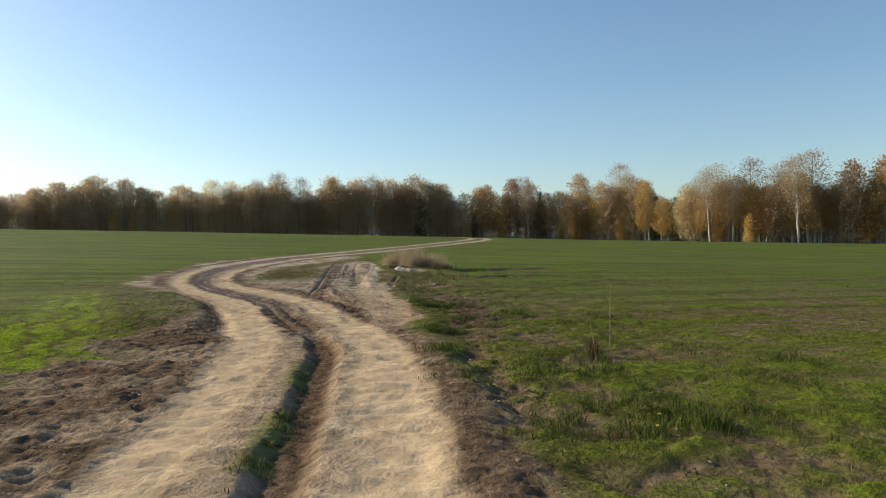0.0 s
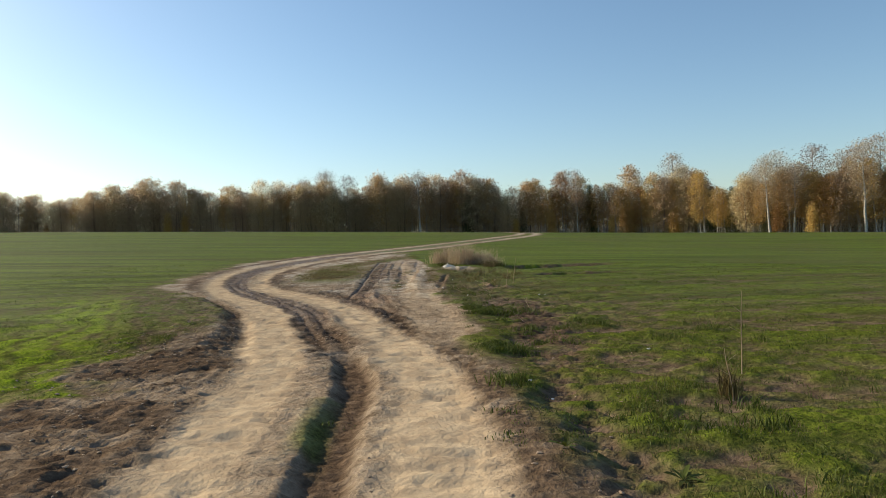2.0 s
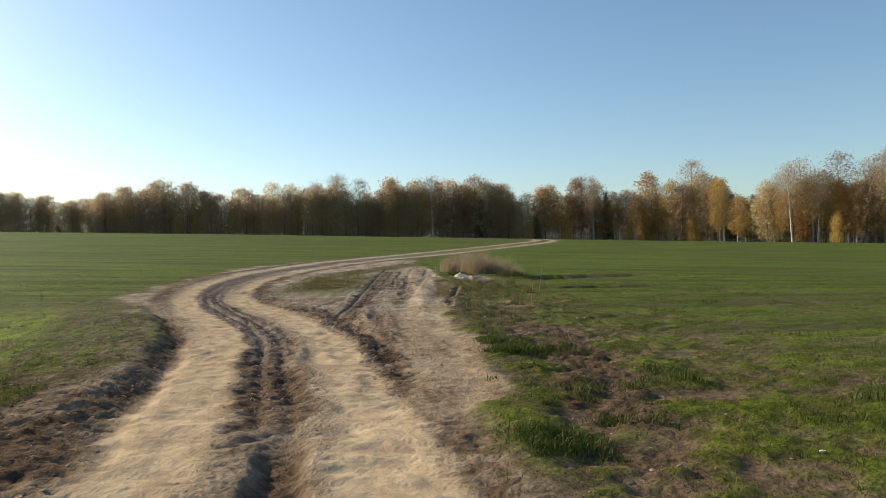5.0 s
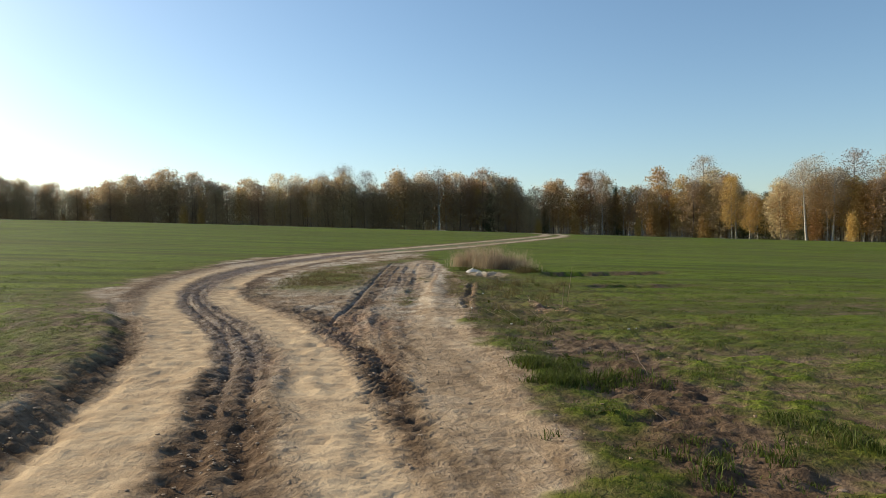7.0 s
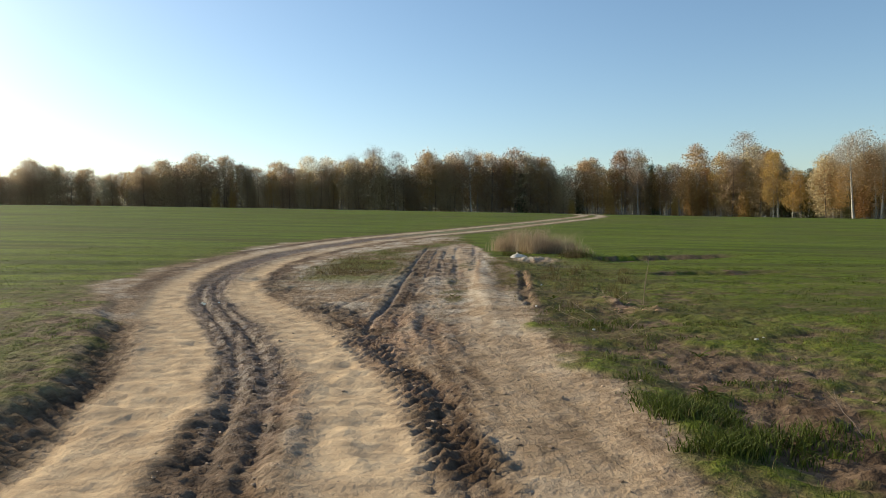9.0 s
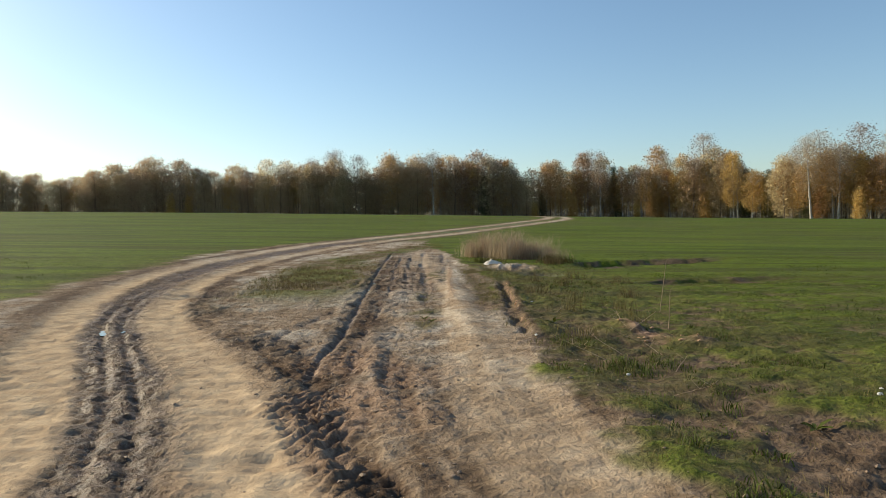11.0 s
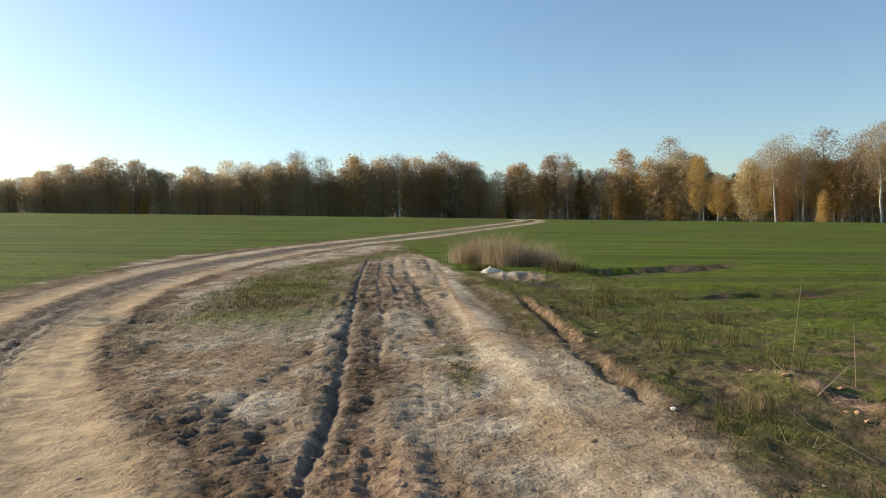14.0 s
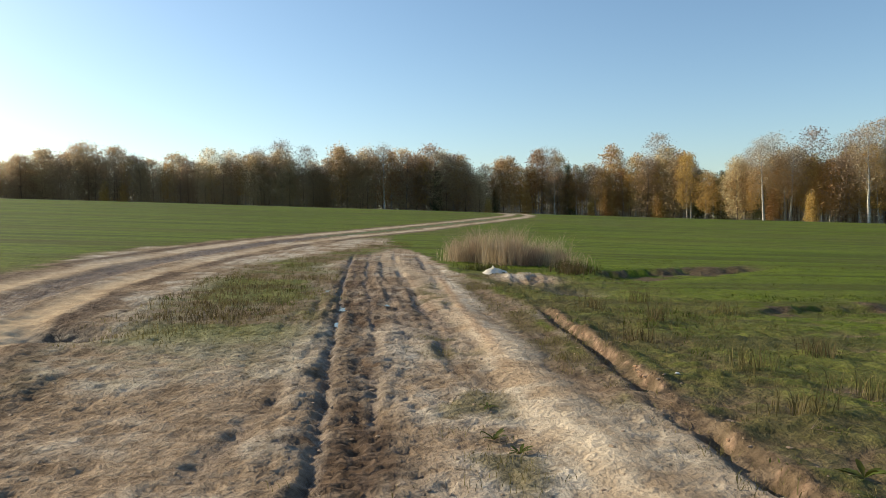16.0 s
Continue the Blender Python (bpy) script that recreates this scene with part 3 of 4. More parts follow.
# ---- trees ----
def part(name, me, mat, parent, label=""):
    ob = new(name, me)
    if not me.materials:
        me.materials.append(mat)
    ob.parent = parent
    if label:
        ob["label"] = label
    return ob


def mesh(name, verts, faces, smooth_faces=False):
    me = bpy.data.meshes.new(name)
    me.from_pydata([tuple(v) for v in verts], [], faces)
    if smooth_faces:
        me.polygons.foreach_set("use_smooth", np.ones(len(faces), bool))
    me.update()
    return me


def tube(verts, faces, pts, radii, sides=6):
    start = len(verts)
    for p, r in zip(pts, radii):
        for k in range(sides):
            a = 2 * math.pi * k / sides
            verts.append((p[0] + r * math.cos(a), p[1] + r * math.sin(a), p[2]))
    for i in range(len(pts) - 1):
        for k in range(sides):
            a, b = start + i * sides + k, start + i * sides + (k + 1) % sides
            faces.append((a, b, b + sides, a + sides))


def leaves(centres, count, spread, size, rng):
    """Leaf clumps as loose quads round the centres."""
    c = np.repeat(np.array(centres), count, 0)
    c = c + rng.normal(0, 1, c.shape) * np.array(spread)
    n = len(c)
    u, v = rng.normal(0, 1, (n, 3)), rng.normal(0, 1, (n, 3))
    u /= np.linalg.norm(u, axis=1)[:, None]
    v -= u * (u * v).sum(1)[:, None]
    v /= np.linalg.norm(v, axis=1)[:, None]
    s = size * rng.uniform(0.6, 1.3, (n, 1))
    verts = np.stack([c - u * s - v * s * 0.5, c + u * s - v * s * 0.5, c + v * s * 1.1], 1).reshape(-1, 3)
    return verts, [(3 * i, 3 * i + 1, 3 * i + 2) for i in range(n)]


def make_tree(name, label, seed, high, wide, bare, clumps, per, size, leaf, bark, conic=0.0, stem_size=1.0):
    """Trunk with limbs and a crown of leaf clumps; high and wide in metres, bare: share of clear stem."""
    rng = np.random.default_rng(seed)
    tree = tagged(new(name), label, "tree", "trees of the forest edge")
    verts, faces = [], []
    lean = rng.normal(0, 0.02, 2)
    zs = np.linspace(0, high * 0.97, 9)
    bend = np.cumsum(rng.normal(0, 0.06, (9, 2)), 0)
    stem = [(lean[0] * z + bx, lean[1] * z + by, z) for z, (bx, by) in zip(zs, bend)]
    tube(verts, faces, stem, [0.17 * stem_size * (high / 20) * (1 - 0.92 * i / 8) + 0.015 for i in range(9)], 7)
    centres = []
    for k in range(clumps):
        h = bare + (1 - bare) * rng.beta(1.35, 1.3 if not conic else 2.1)
        s = (h - bare) / (1 - bare)
        reach = wide * ((1 - s) ** 0.8 if conic else math.sqrt(max(0.03, 1 - ((s - 0.4) / 0.61) ** 2))) * math.sqrt(rng.uniform(0.05, 1))
        a = rng.uniform(0, 2 * math.pi)
        root = np.array([np.interp(h * high, zs, [p[0] for p in stem]), np.interp(h * high, zs, [p[1] for p in stem]), h * high])
        tip = root + np.array([math.cos(a) * reach, math.sin(a) * reach, (0.25 if not conic else -0.2) * reach])
        centres.append(tip)
        if k % 12 == 0:
            low = root - np.array([0, 0, 0.45 * reach])
            tube(verts, faces, [low, (low + tip) / 2 + np.array([0, 0, 0.1 * reach]), tip], [0.06, 0.045, 0.015], 4)
    part("trunk", mesh("trunk", verts, faces, True), bark, tree)
    v, f = leaves(centres, per, (0.55, 0.55, 0.5), size, rng)
    part("crown", mesh("crown", v, f), leaf, tree)
    return tree


KINDS = {
    "gold": [make_tree("birch", "tall birch with golden autumn leaves and pale trunk", 10 + i, 20, 3.1, 0.20, 400, 10, 0.175, LEAF_GOLD, BARK_WHITE) for i in range(4)],
    "brown": [make_tree("alder", "leafy tree with brown autumn crown at the forest edge", 20 + i, 20, 3.7, 0.08, 430, 10, 0.18, LEAF_BROWN, BARK_DARK) for i in range(4)],
    "thin": [make_tree("birch", "tall half-bare birch with white trunk and thin crown", 30 + i, 20, 3.0, 0.32, 420, 11, 0.10, LEAF_PALE, BARK_WHITE, stem_size=1.6) for i in range(3)],
    "spruce": [make_tree("spruce", "dark green pointed spruce among the birches", 40 + i, 20, 2.4, 0.06, 200, 11, 0.27, LEAF_DARK, BARK_DARK, conic=1.0) for i in range(2)],
    "far_gold": [make_tree("birch", "golden birch standing deeper in the forest", 60 + i, 20, 3.3, 0.2, 160, 9, 0.24, LEAF_GOLD, BARK_WHITE) for i in range(2)],
    "far_brown": [make_tree("alder", "brown leafy tree standing deeper in the forest", 64 + i, 20, 3.7, 0.1, 170, 9, 0.24, LEAF_BROWN, BARK_DARK) for i in range(2)],
    "young": [make_tree("birch", "young slender birch with bright orange leaves", 50 + i, 12, 1.5, 0.14, 180, 11, 0.19, LEAF_GOLD, BARK_WHITE, conic=1.0) for i in range(2)],
}
USED = set()


def plant(kind, x, y, tall, wide=1.0, rng=random):
    first = rng.choice(KINDS[kind])
    s = tall / (12 if kind == "young" else 20)
    m = pose(x, y, height(x, y) - 0.15, 0, 0, rng.uniform(0, 360)) @ Matrix.Diagonal((s * wide, s * wide, s, 1))
    if first.name in USED:
        return copy_thing(first, m)
    USED.add(first.name)
    first.matrix_basis = m
    return first


# edge of the forest: bearing from the start of the walk (degrees), height of the trees, kind
FOREST = [
    (-36.5, 21.5, "brown"),
    (-34.2, 22.6, "brown"),
    (-32.5, 21.4, "brown"),
    (-30.7, 19.3, "brown"),
    (-29.1, 17.0, "brown"),
    (-27.0, 18.9, "brown"),
    (-25.5, 20.9, "brown"),
    (-23.5, 23.5, "thin"),
    (-21.0, 23.0, "brown"),
    (-19.8, 17.3, "brown"),
    (-17.2, 19.1, "brown"),
    (-14.6, 20.7, "brown"),
    (-13.3, 18.8, "brown"),
    (-11.4, 22.4, "thin"),
    (-9.6, 22.5, "thin"),
    (-9.0, 17.4, "brown"),
    (-7.8, 19.4, "thin"),
    (-6.9, 17.2, "brown"),
    (-5.5, 21.7, "brown"),
    (-3.6, 22.5, "brown"),
    (-0.8, 21.7, "brown"),
    (1.5, 22.3, "brown"),
    (3.4, 20.1, "brown"),
    (4.2, 17.4, "brown"),
    (5.8, 16.7, "brown"),
    (6.8, 19.6, "gold"),
    (9.8, 22.6, "gold"),
    (11.1, 21.5, "gold"),
    (12.2, 19.1, "spruce"),
    (13.2, 18.6, "gold"),
    (15.2, 21.1, "gold"),
    (16.9, 18.3, "gold"),
    (18.4, 23.1, "thin"),
    (20.2, 20.7, "gold"),
    (21.1, 16.4, "spruce"),
    (22.5, 16.3, "spruce"),
    (23.7, 17.4, "gold"),
    (24.6, 20.5, "thin"),
    (26.1, 23.0, "thin"),
    (28.3, 21.0, "thin"),
    (29.3, 14.5, "gold"),
    (30.5, 21.9, "thin"),
    (32.3, 22.0, "thin"),
    (34.0, 16.0, "gold"),
    (35.0, 19.8, "gold"),
    (37.0, 20.9, "gold"),
    (41.0, 19.8, "gold"),
]
EDGE = [(-300, 310), (-230, 302), (-126, 286), (-45, 263), (20, 252), (47, 246), (79, 225), (97, 192), (135, 168), (190, 140)]


def edge_at(bearing, back=0.0):
    """The place on the forest's edge at a bearing, and that many metres behind it."""
    dx, dy = math.sin(radians(bearing)), math.cos(radians(bearing))
    for (ax, ay), (bx, by) in zip(EDGE, EDGE[1:]):
        ex, ey = bx - ax, by - ay
        det = dx * -ey + ex * dy
        s = (ax * -ey + ex * (ay - 4.6)) / det
        u = (dx * (ay - 4.6) - dy * ax) / det
        if s > 0 and 0 <= u <= 1:
            return (s + back) * dx, 4.6 + (s + back) * dy
    return 300 * dx, 4.6 + 300 * dy


BEARINGS, TALL = [r[0] for r in FOREST], [r[1] for r in FOREST]
rng = random.Random(4)
for b, h, kind in FOREST:
    plant(kind, *edge_at(b, rng.uniform(1, 5)), h, 1.15, rng)
    if kind == "thin":
        plant("gold" if b > 6 else "brown", *edge_at(b + 0.5, rng.uniform(0, 3)), h * 0.72, 1.2, rng)
b = -40.0
while b < 43:
    h = float(np.interp(b, BEARINGS, TALL))
    kind = rng.choices(["gold", "brown", "spruce", "young", "thin"], [7, 2.4, 0.2, 1.6, 0.8] if b > 6 else [2.5, 6, 0.08, 0.3, 1.0])[0]
    tall = h * (rng.uniform(0.66, 0.92) if b > 6 else rng.uniform(0.76, 0.97)) if kind != "young" else h * rng.uniform(0.45, 0.62)
    plant(kind, *edge_at(b, rng.uniform(-1, 6) if kind != "young" else rng.uniform(-3, 0)), tall, rng.uniform(0.95, 1.3), rng)
    b += rng.uniform(0.38, 0.7)
b = -40.0
while b < 43:
    h = float(np.interp(b, BEARINGS, TALL))
    plant(rng.choices(["far_gold", "far_brown", "spruce"], [4, 3, 0.3] if b > 6 else [1.5, 6, 0.1])[0], *edge_at(b, rng.uniform(8, 22)), h * (rng.uniform(0.62, 0.9) if b > 6 else rng.uniform(0.76, 0.95)), 1.4, rng)
    b += rng.uniform(0.6, 1.1)
# single trees of the edge that stand out
plant("young", *edge_at(28.1, -4), 10.5, 1.2, rng)
plant("young", *edge_at(14.6, -3), 13.5, 1.0, rng)
plant("gold", *edge_at(20.4, -2), 19.0, 0.8, rng)
plant("thin", *edge_at(10.97, -3), 19.5, 0.75, rng)
plant("thin", *edge_at(25.3, -3), 21.5, 1.0, rng)
plant("thin", *edge_at(31.5, -3), 20.5, 1.0, rng)


def woods():
    """Dense growth and stems behind the front trees."""
    g = np.random.default_rng(8)
    centres, verts, faces = [], [], []
    for b in np.arange(-42, 45, 0.16):
        h = float(np.interp(b, BEARINGS, TALL))
        for k in range(7):
            x, y = edge_at(b + g.uniform(-0.1, 0.1), g.uniform(3, 30))
            z = float(lay(x, y))
            if k < 5:
                centres.append((x + g.normal(0, 0.4), y - g.uniform(0, 3), z + g.uniform(0, 3.2)))
            centres.append((x, y, z + 0.2 + 0.74 * h * g.uniform(0, 1) ** 1.3))
        x, y = edge_at(b, g.uniform(2, 14))
        z = float(lay(x, y))
        tube(verts, faces, [(x, y, z - 0.3), (x + g.normal(0, 0.2), y, z + 0.75 * h)], [g.uniform(0.08, 0.17), 0.05], 5)
    v, f = leaves(centres, 22, (1.2, 1.2, 1.4), 0.24, g)
    ob = new("undergrowth", mesh("undergrowth", v, f))
    ob.data.materials.append(SHRUB)
    tagged(ob, "dense shady undergrowth inside the autumn forest", "woods", kind="stuff")
    pale, shapes = [], []
    for b in np.arange(5.5, 44, 0.5):
        h = float(np.interp(b, BEARINGS, TALL))
        x, y = edge_at(b + g.uniform(-0.15, 0.15), g.uniform(1, 7))
        z, lean = float(lay(x, y)), g.normal(0, 0.25)
        tube(pale, shapes, [(x, y, z - 0.3), (x + 0.5 * lean, y, z + 0.3 * h), (x + lean, y, z + 0.6 * h)], [g.uniform(0.07, 0.13), 0.08, 0.04], 6)
    ob = new("birch_stems", mesh("birch_stems", pale, shapes, True))
    ob.data.materials.append(BARK_WHITE)
    tagged(ob, "many slender white birch stems at the forest edge", "woods", kind="stuff")
    ob = new("tree_stems", mesh("tree_stems", verts, faces, True))
    ob.data.materials.append(BARK_DARK)
    tagged(ob, "many bare dark stems inside the forest", "woods", kind="stuff")


woods()


# ---- grasses ----
def blades(x, y, high, wide, rng, count, spread, droop=0.8):
    """Curved tapering blades in tufts at the places x, y; returns a mesh's arrays."""
    n = len(x)
    X = np.repeat(x, count) + rng.normal(0, 1, n * count) * np.repeat(spread, count)
    Y = np.repeat(y, count) + rng.normal(0, 1, n * count) * np.repeat(spread, count)
    Z = np.repeat(land(x, y)[0], count) - 0.012
    H = np.repeat(high, count) * rng.uniform(0.55, 1.25, n * count)
    W = np.repeat(wide, count) * rng.uniform(0.7, 1.3, n * count)
    a, b = rng.uniform(0, 2 * math.pi, n * count), rng.uniform(0, 2 * math.pi, n * count)
    ux, uy = np.cos(a) * W / 2, np.sin(a) * W / 2
    lx, ly = np.cos(b) * H * droop * rng.uniform(0.3, 1.4, n * count), np.sin(b) * H * droop * rng.uniform(0.3, 1.4, n * count)
    v = np.empty((n * count, 5, 3))
    v[:, 0] = np.stack([X - ux, Y - uy, Z], 1)
    v[:, 1] = np.stack([X + ux, Y + uy, Z], 1)
    v[:, 2] = np.stack([X + ux * 0.8 + lx * 0.3, Y + uy * 0.8 + ly * 0.3, Z + 0.62 * H], 1)
    v[:, 3] = np.stack([X - ux * 0.8 + lx * 0.3, Y - uy * 0.8 + ly * 0.3, Z + 0.62 * H], 1)
    v[:, 4] = np.stack([X + lx, Y + ly, Z + 0.95 * H], 1)
    return v.reshape(-1, 3)


def blade_mesh(name, v, mat):
    m = len(v) // 5
    base = np.arange(m)[:, None] * 5
    loops = (base + np.array([0, 1, 2, 3, 3, 2, 4])[None]).ravel().astype(np.int32)
    me = bpy.data.meshes.new(name)
    me.vertices.add(len(v))
    me.vertices.foreach_set("co", v.astype(np.float32).ravel())
    me.loops.add(len(loops))
    me.loops.foreach_set("vertex_index", loops)
    me.polygons.add(2 * m)
    me.polygons.foreach_set("loop_start", (np.arange(m)[:, None] * 7 + np.array([0, 4])[None]).ravel().astype(np.int32))
    me.update(calc_edges=True)
    me.materials.append(mat)
    return me


def scatter(count, x0, x1, y0, y1, rng):
    return rng.uniform(x0, x1, count), rng.uniform(y0, y1, count)


def sow(name, label, mat, fields, seed, keep, high, wide, per, spread):
    """Grass where keep() of the shares of the surfaces allows it; fields: count and bounds of each stretch, and its coarseness."""
    rng = np.random.default_rng(seed)
    out = []
    for count, x0, x1, y0, y1, coarse in fields:
        x, y = scatter(count, x0, x1, y0, y1, rng)
        ok = rng.uniform(0, 1, count) < keep(x, y, land(x, y)[1])
        x, y = x[ok], y[ok]
        size = np.clip(1 + 2.4 * fbm(x, y, 0.8, 211, 3), 0.45, 2.3)
        out.append(blades(x, y, high * size * (0.85 + 0.15 * coarse), np.full(len(x), wide * coarse), rng, per, np.full(len(x), spread * coarse)))
    return tagged(new(name, blade_mesh(name, np.concatenate(out), mat)), label, "grass", kind="stuff")


STRETCHES = [(28000, 0.3, 4.5, 2.5, 26, 0.9), (11000, 4.5, 9, 4, 36, 1.4), (7000, 9, 20, 8, 48, 2.2), (5000, 0, 9, 26, 50, 1.5),
             (7000, -6.5, -2, 3, 17, 0.9), (13000, -10, -4.2, 8, 27, 1.1), (7000, -20, -9, 10, 44, 2.0)]
sow("field_grass", "short green winter cereal sprouts on the field", BLADE, STRETCHES, 61,
    lambda x, y, s: np.clip(s["green"] * 1.3 - 0.3, 0, 1), 0.028, 0.006, 4, 0.045)
sow("withered_grass", "withered olive and straw grass among the sprouts", OLIVE,
    [(15000, 0.0, 5.0, 2.5, 24, 0.8), (5000, -0.8, 3.5, 22, 40, 1.1), (4000, -7, -3.6, 30, 46, 1.4), (3000, -5.5, -2, 40, 56, 1.8), (5200, -2.4, -0.1, 22, 40, 1.0), (2500, -8, -2.2, 4, 26, 0.9)], 62,
    lambda x, y, s: np.clip(0.06 + 1.1 * s["dry"] + 0.3 * s["green"] - s["sand"] - s["clay"], 0, 1), 0.05, 0.005, 5, 0.05)
sow("verge_grass", "lush green tufts of grass along the road", BLADE,
    [(3600, 0.35, 2.6, 2.5, 24, 1.0), (2200, 0.3, 1.4, 10.5, 20, 1.0), (500, 2.4, 5.0, 3, 14, 0.8), (300, -1.2, -0.9, 3, 10, 0.8), (600, -0.2, 2.2, 22, 38, 1.0), (160, -7, -4, 32, 42, 1.4)], 63,
    lambda x, y, s: np.clip(6 * (fbm(x, y, 0.8, 301, 3) - 0.1), 0, 1) * (1 - s["sand"]) * np.clip(s["green"] + 0.35, 0, 1), 0.062, 0.009, 14, 0.05)


# ---- things by the road ----
def ico():
    bm = bmesh.new()
    bmesh.ops.create_icosphere(bm, subdivisions=1, radius=1)
    v = np.array([p.co for p in bm.verts])
    f = np.array([[p.index for p in q.verts] for q in bm.faces])
    bm.free()
    return v, f


def crumbs(name, label, mat, fields, seed, keep, small, large):
    """Loose lumps of earth pressed a little into the ground."""
    rng = np.random.default_rng(seed)
    bv, bf = ico()
    allv, allf, n = [], [], 0
    for count, x0, x1, y0, y1 in fields:
        x, y = scatter(count, x0, x1, y0, y1, rng)
        z, s = land(x, y)
        ok = rng.uniform(0, 1, count) < keep(x, y, s)
        x, y, z = x[ok], y[ok], z[ok]
        m = len(x)
        size = small + (large - small) * rng.uniform(0, 1, m) ** 3
        v = bv[None] * (1 + rng.uniform(-0.3, 0.3, (m, len(bv), 1))) * size[:, None, None] * np.stack([rng.uniform(0.8, 1.6, m), rng.uniform(0.7, 1.1, m), rng.uniform(0.35, 0.6, m)], 1)[:, None]
        a = rng.uniform(0, math.pi, m)[:, None]
        vx = v[:, :, 0] * np.cos(a) - v[:, :, 1] * np.sin(a) + x[:, None]
        vy = v[:, :, 0] * np.sin(a) + v[:, :, 1] * np.cos(a) + y[:, None]
        vz = v[:, :, 2] + z[:, None] + 0.2 * size[:, None]
        allv.append(np.stack([vx, vy, vz], 2).reshape(-1, 3))
        allf.append((bf[None] + n + len(bv) * np.arange(m)[:, None, None]).reshape(-1, 3))
        n += m * len(bv)
    me = mesh(name, np.concatenate(allv), np.concatenate(allf).tolist())
    me.materials.append(mat)
    return tagged(new(name, me), label, "soil", kind="stuff")


crumbs("earth_clods", "crumbled brown clods of earth on the dirt road", CLOD,
       [(2600, -5.5, -1.8, 3, 16), (1500, -4.5, -0.6, 13, 24), (1300, -6, 0.2, 21, 30), (500, -0.8, 0.6, 3, 22), (250, 0.7, 2.4, 3, 22)], 71,
       lambda x, y, s: np.clip(0.7 - 0.9 * s["sand"] - 0.5 * s["green"] + 0.4 * s["mud"] + s["clay"], 0.004, 1), 0.005, 0.022)
crumbs("clay_lumps", "reddish clay lumps along the washed-out ditch", plain_material("clay_lump", (0.30, 0.16, 0.08), (0.50, 0.32, 0.18), 18),
       [(800, -0.5, 0.6, 22, 33), (200, 1.0, 2.2, 23, 26)], 72, lambda x, y, s: np.clip(s["clay"] * 1.2, 0, 1), 0.008, 0.04)


def mound():
    """Small heap of pale sand."""
    g = np.random.default_rng(5)
    verts, faces, rings, seg = [], [], 7, 18
    for i in range(rings):
        r = i / (rings - 1)
        for k in range(seg):
            a = 2 * math.pi * k / seg
            w = 1 + 0.22 * math.sin(2 * a + 0.7) + 0.12 * math.sin(5 * a)
            x, y = 0.08 + 0.36 * r * w * math.cos(a), 40.6 + 0.32 * r * w * math.sin(a)
            verts.append((x, y, height(x, y) - 0.02 + 0.21 * (1 - r) ** 1.1 + (g.normal(0, 0.022) if r < 1 else 0)))
    for i in range(rings - 1):
        for k in range(seg):
            a, b = i * seg + k, i * seg + (k + 1) % seg
            faces.append((a, a + seg, b + seg, b))
    me = mesh("sand_heap", verts, faces, True)
    me.materials.append(PALE_SAND)
    tagged(new("sand_heap", me), "small heap of nearly white sand beside the road", "sand heap")


mound()


def puddle(x, y, long, wide, turn, seed):
    g = random.Random(seed)
    phase = [g.uniform(0, 6.28) for _ in range(3)]
    rim = []
    for k in range(28):
        a = 2 * math.pi * k / 28
        w = 1 + 0.22 * math.sin(2 * a + phase[0]) + 0.14 * math.sin(3 * a + phase[1]) + 0.08 * math.sin(7 * a + phase[2])
        u, v = long / 2 * w * math.cos(a), wide / 2 * w * math.sin(a)
        rim.append((x + u * math.cos(turn) - v * math.sin(turn), y + u * math.sin(turn) + v * math.cos(turn)))
    bed = sorted(height(px, py) for px, py in rim)
    top = min(bed[3], height(x, y) + 0.03) + 0.012
    verts = [(px, py, top) for px, py in rim] + [(x + (px - x) * 0.9, y + (py - y) * 0.9, top - 0.05) for px, py in rim]
    faces = [tuple(range(28)), tuple(range(55, 27, -1))] + [(k, k + 28, (k + 1) % 28 + 28, (k + 1) % 28) for k in range(28)]
    me = mesh("puddle", verts, faces)
    me.materials.append(WATER)
    tagged(new("puddle", me), "shallow rain puddle standing in a muddy rut", "puddle", "puddles in the ruts")


for n, p in enumerate([(-6.86, 25.9, 0.75, 0.42, 1.2), (-6.9, 31.15, 0.45, 0.2, 0.1), (-2.72, 33.7, 0.22, 0.9, 0.1), (-3.5, 33.6, 0.25, 0.8, 0.1), (-3.3, 31.9, 0.2, 0.6, 0.05), (-3.95, 36.5, 0.3, 1.3, 0.1)]):
    puddle(*p, n)


def tussock(name, label, x, y, high, wide, count, mat, seed, thick=0.008):
    """A standing tuft of thin stalks, one mesh."""
    rng = np.random.default_rng(seed)
    px = x + rng.normal(0, wide / 2.2, count)
    py = y + rng.normal(0, wide / 2.2, count)
    v = blades(px, py, np.full(count, high), np.full(count, thick), rng, 2, np.full(count, 0.02), 0.5)
    return tagged(new(name, blade_mesh(name, v, mat)), label, "grass", kind="stuff")


g = random.Random(12)
for k in range(26):
    u = k / 25
    tussock("dry_grass_tuft", "tall tuft of straw-coloured dry grass by the roadside", -0.5 + 3.3 * u + g.uniform(-0.2, 0.2), 45.4 - 1.7 * u + g.uniform(-0.9, 0.9),
            g.uniform(0.45, 1.25) * (0.7 + 0.5 * math.sin(math.pi * (0.15 + 0.8 * u))), g.uniform(0.25, 0.7), 110, STRAW, 200 + k, 0.008)
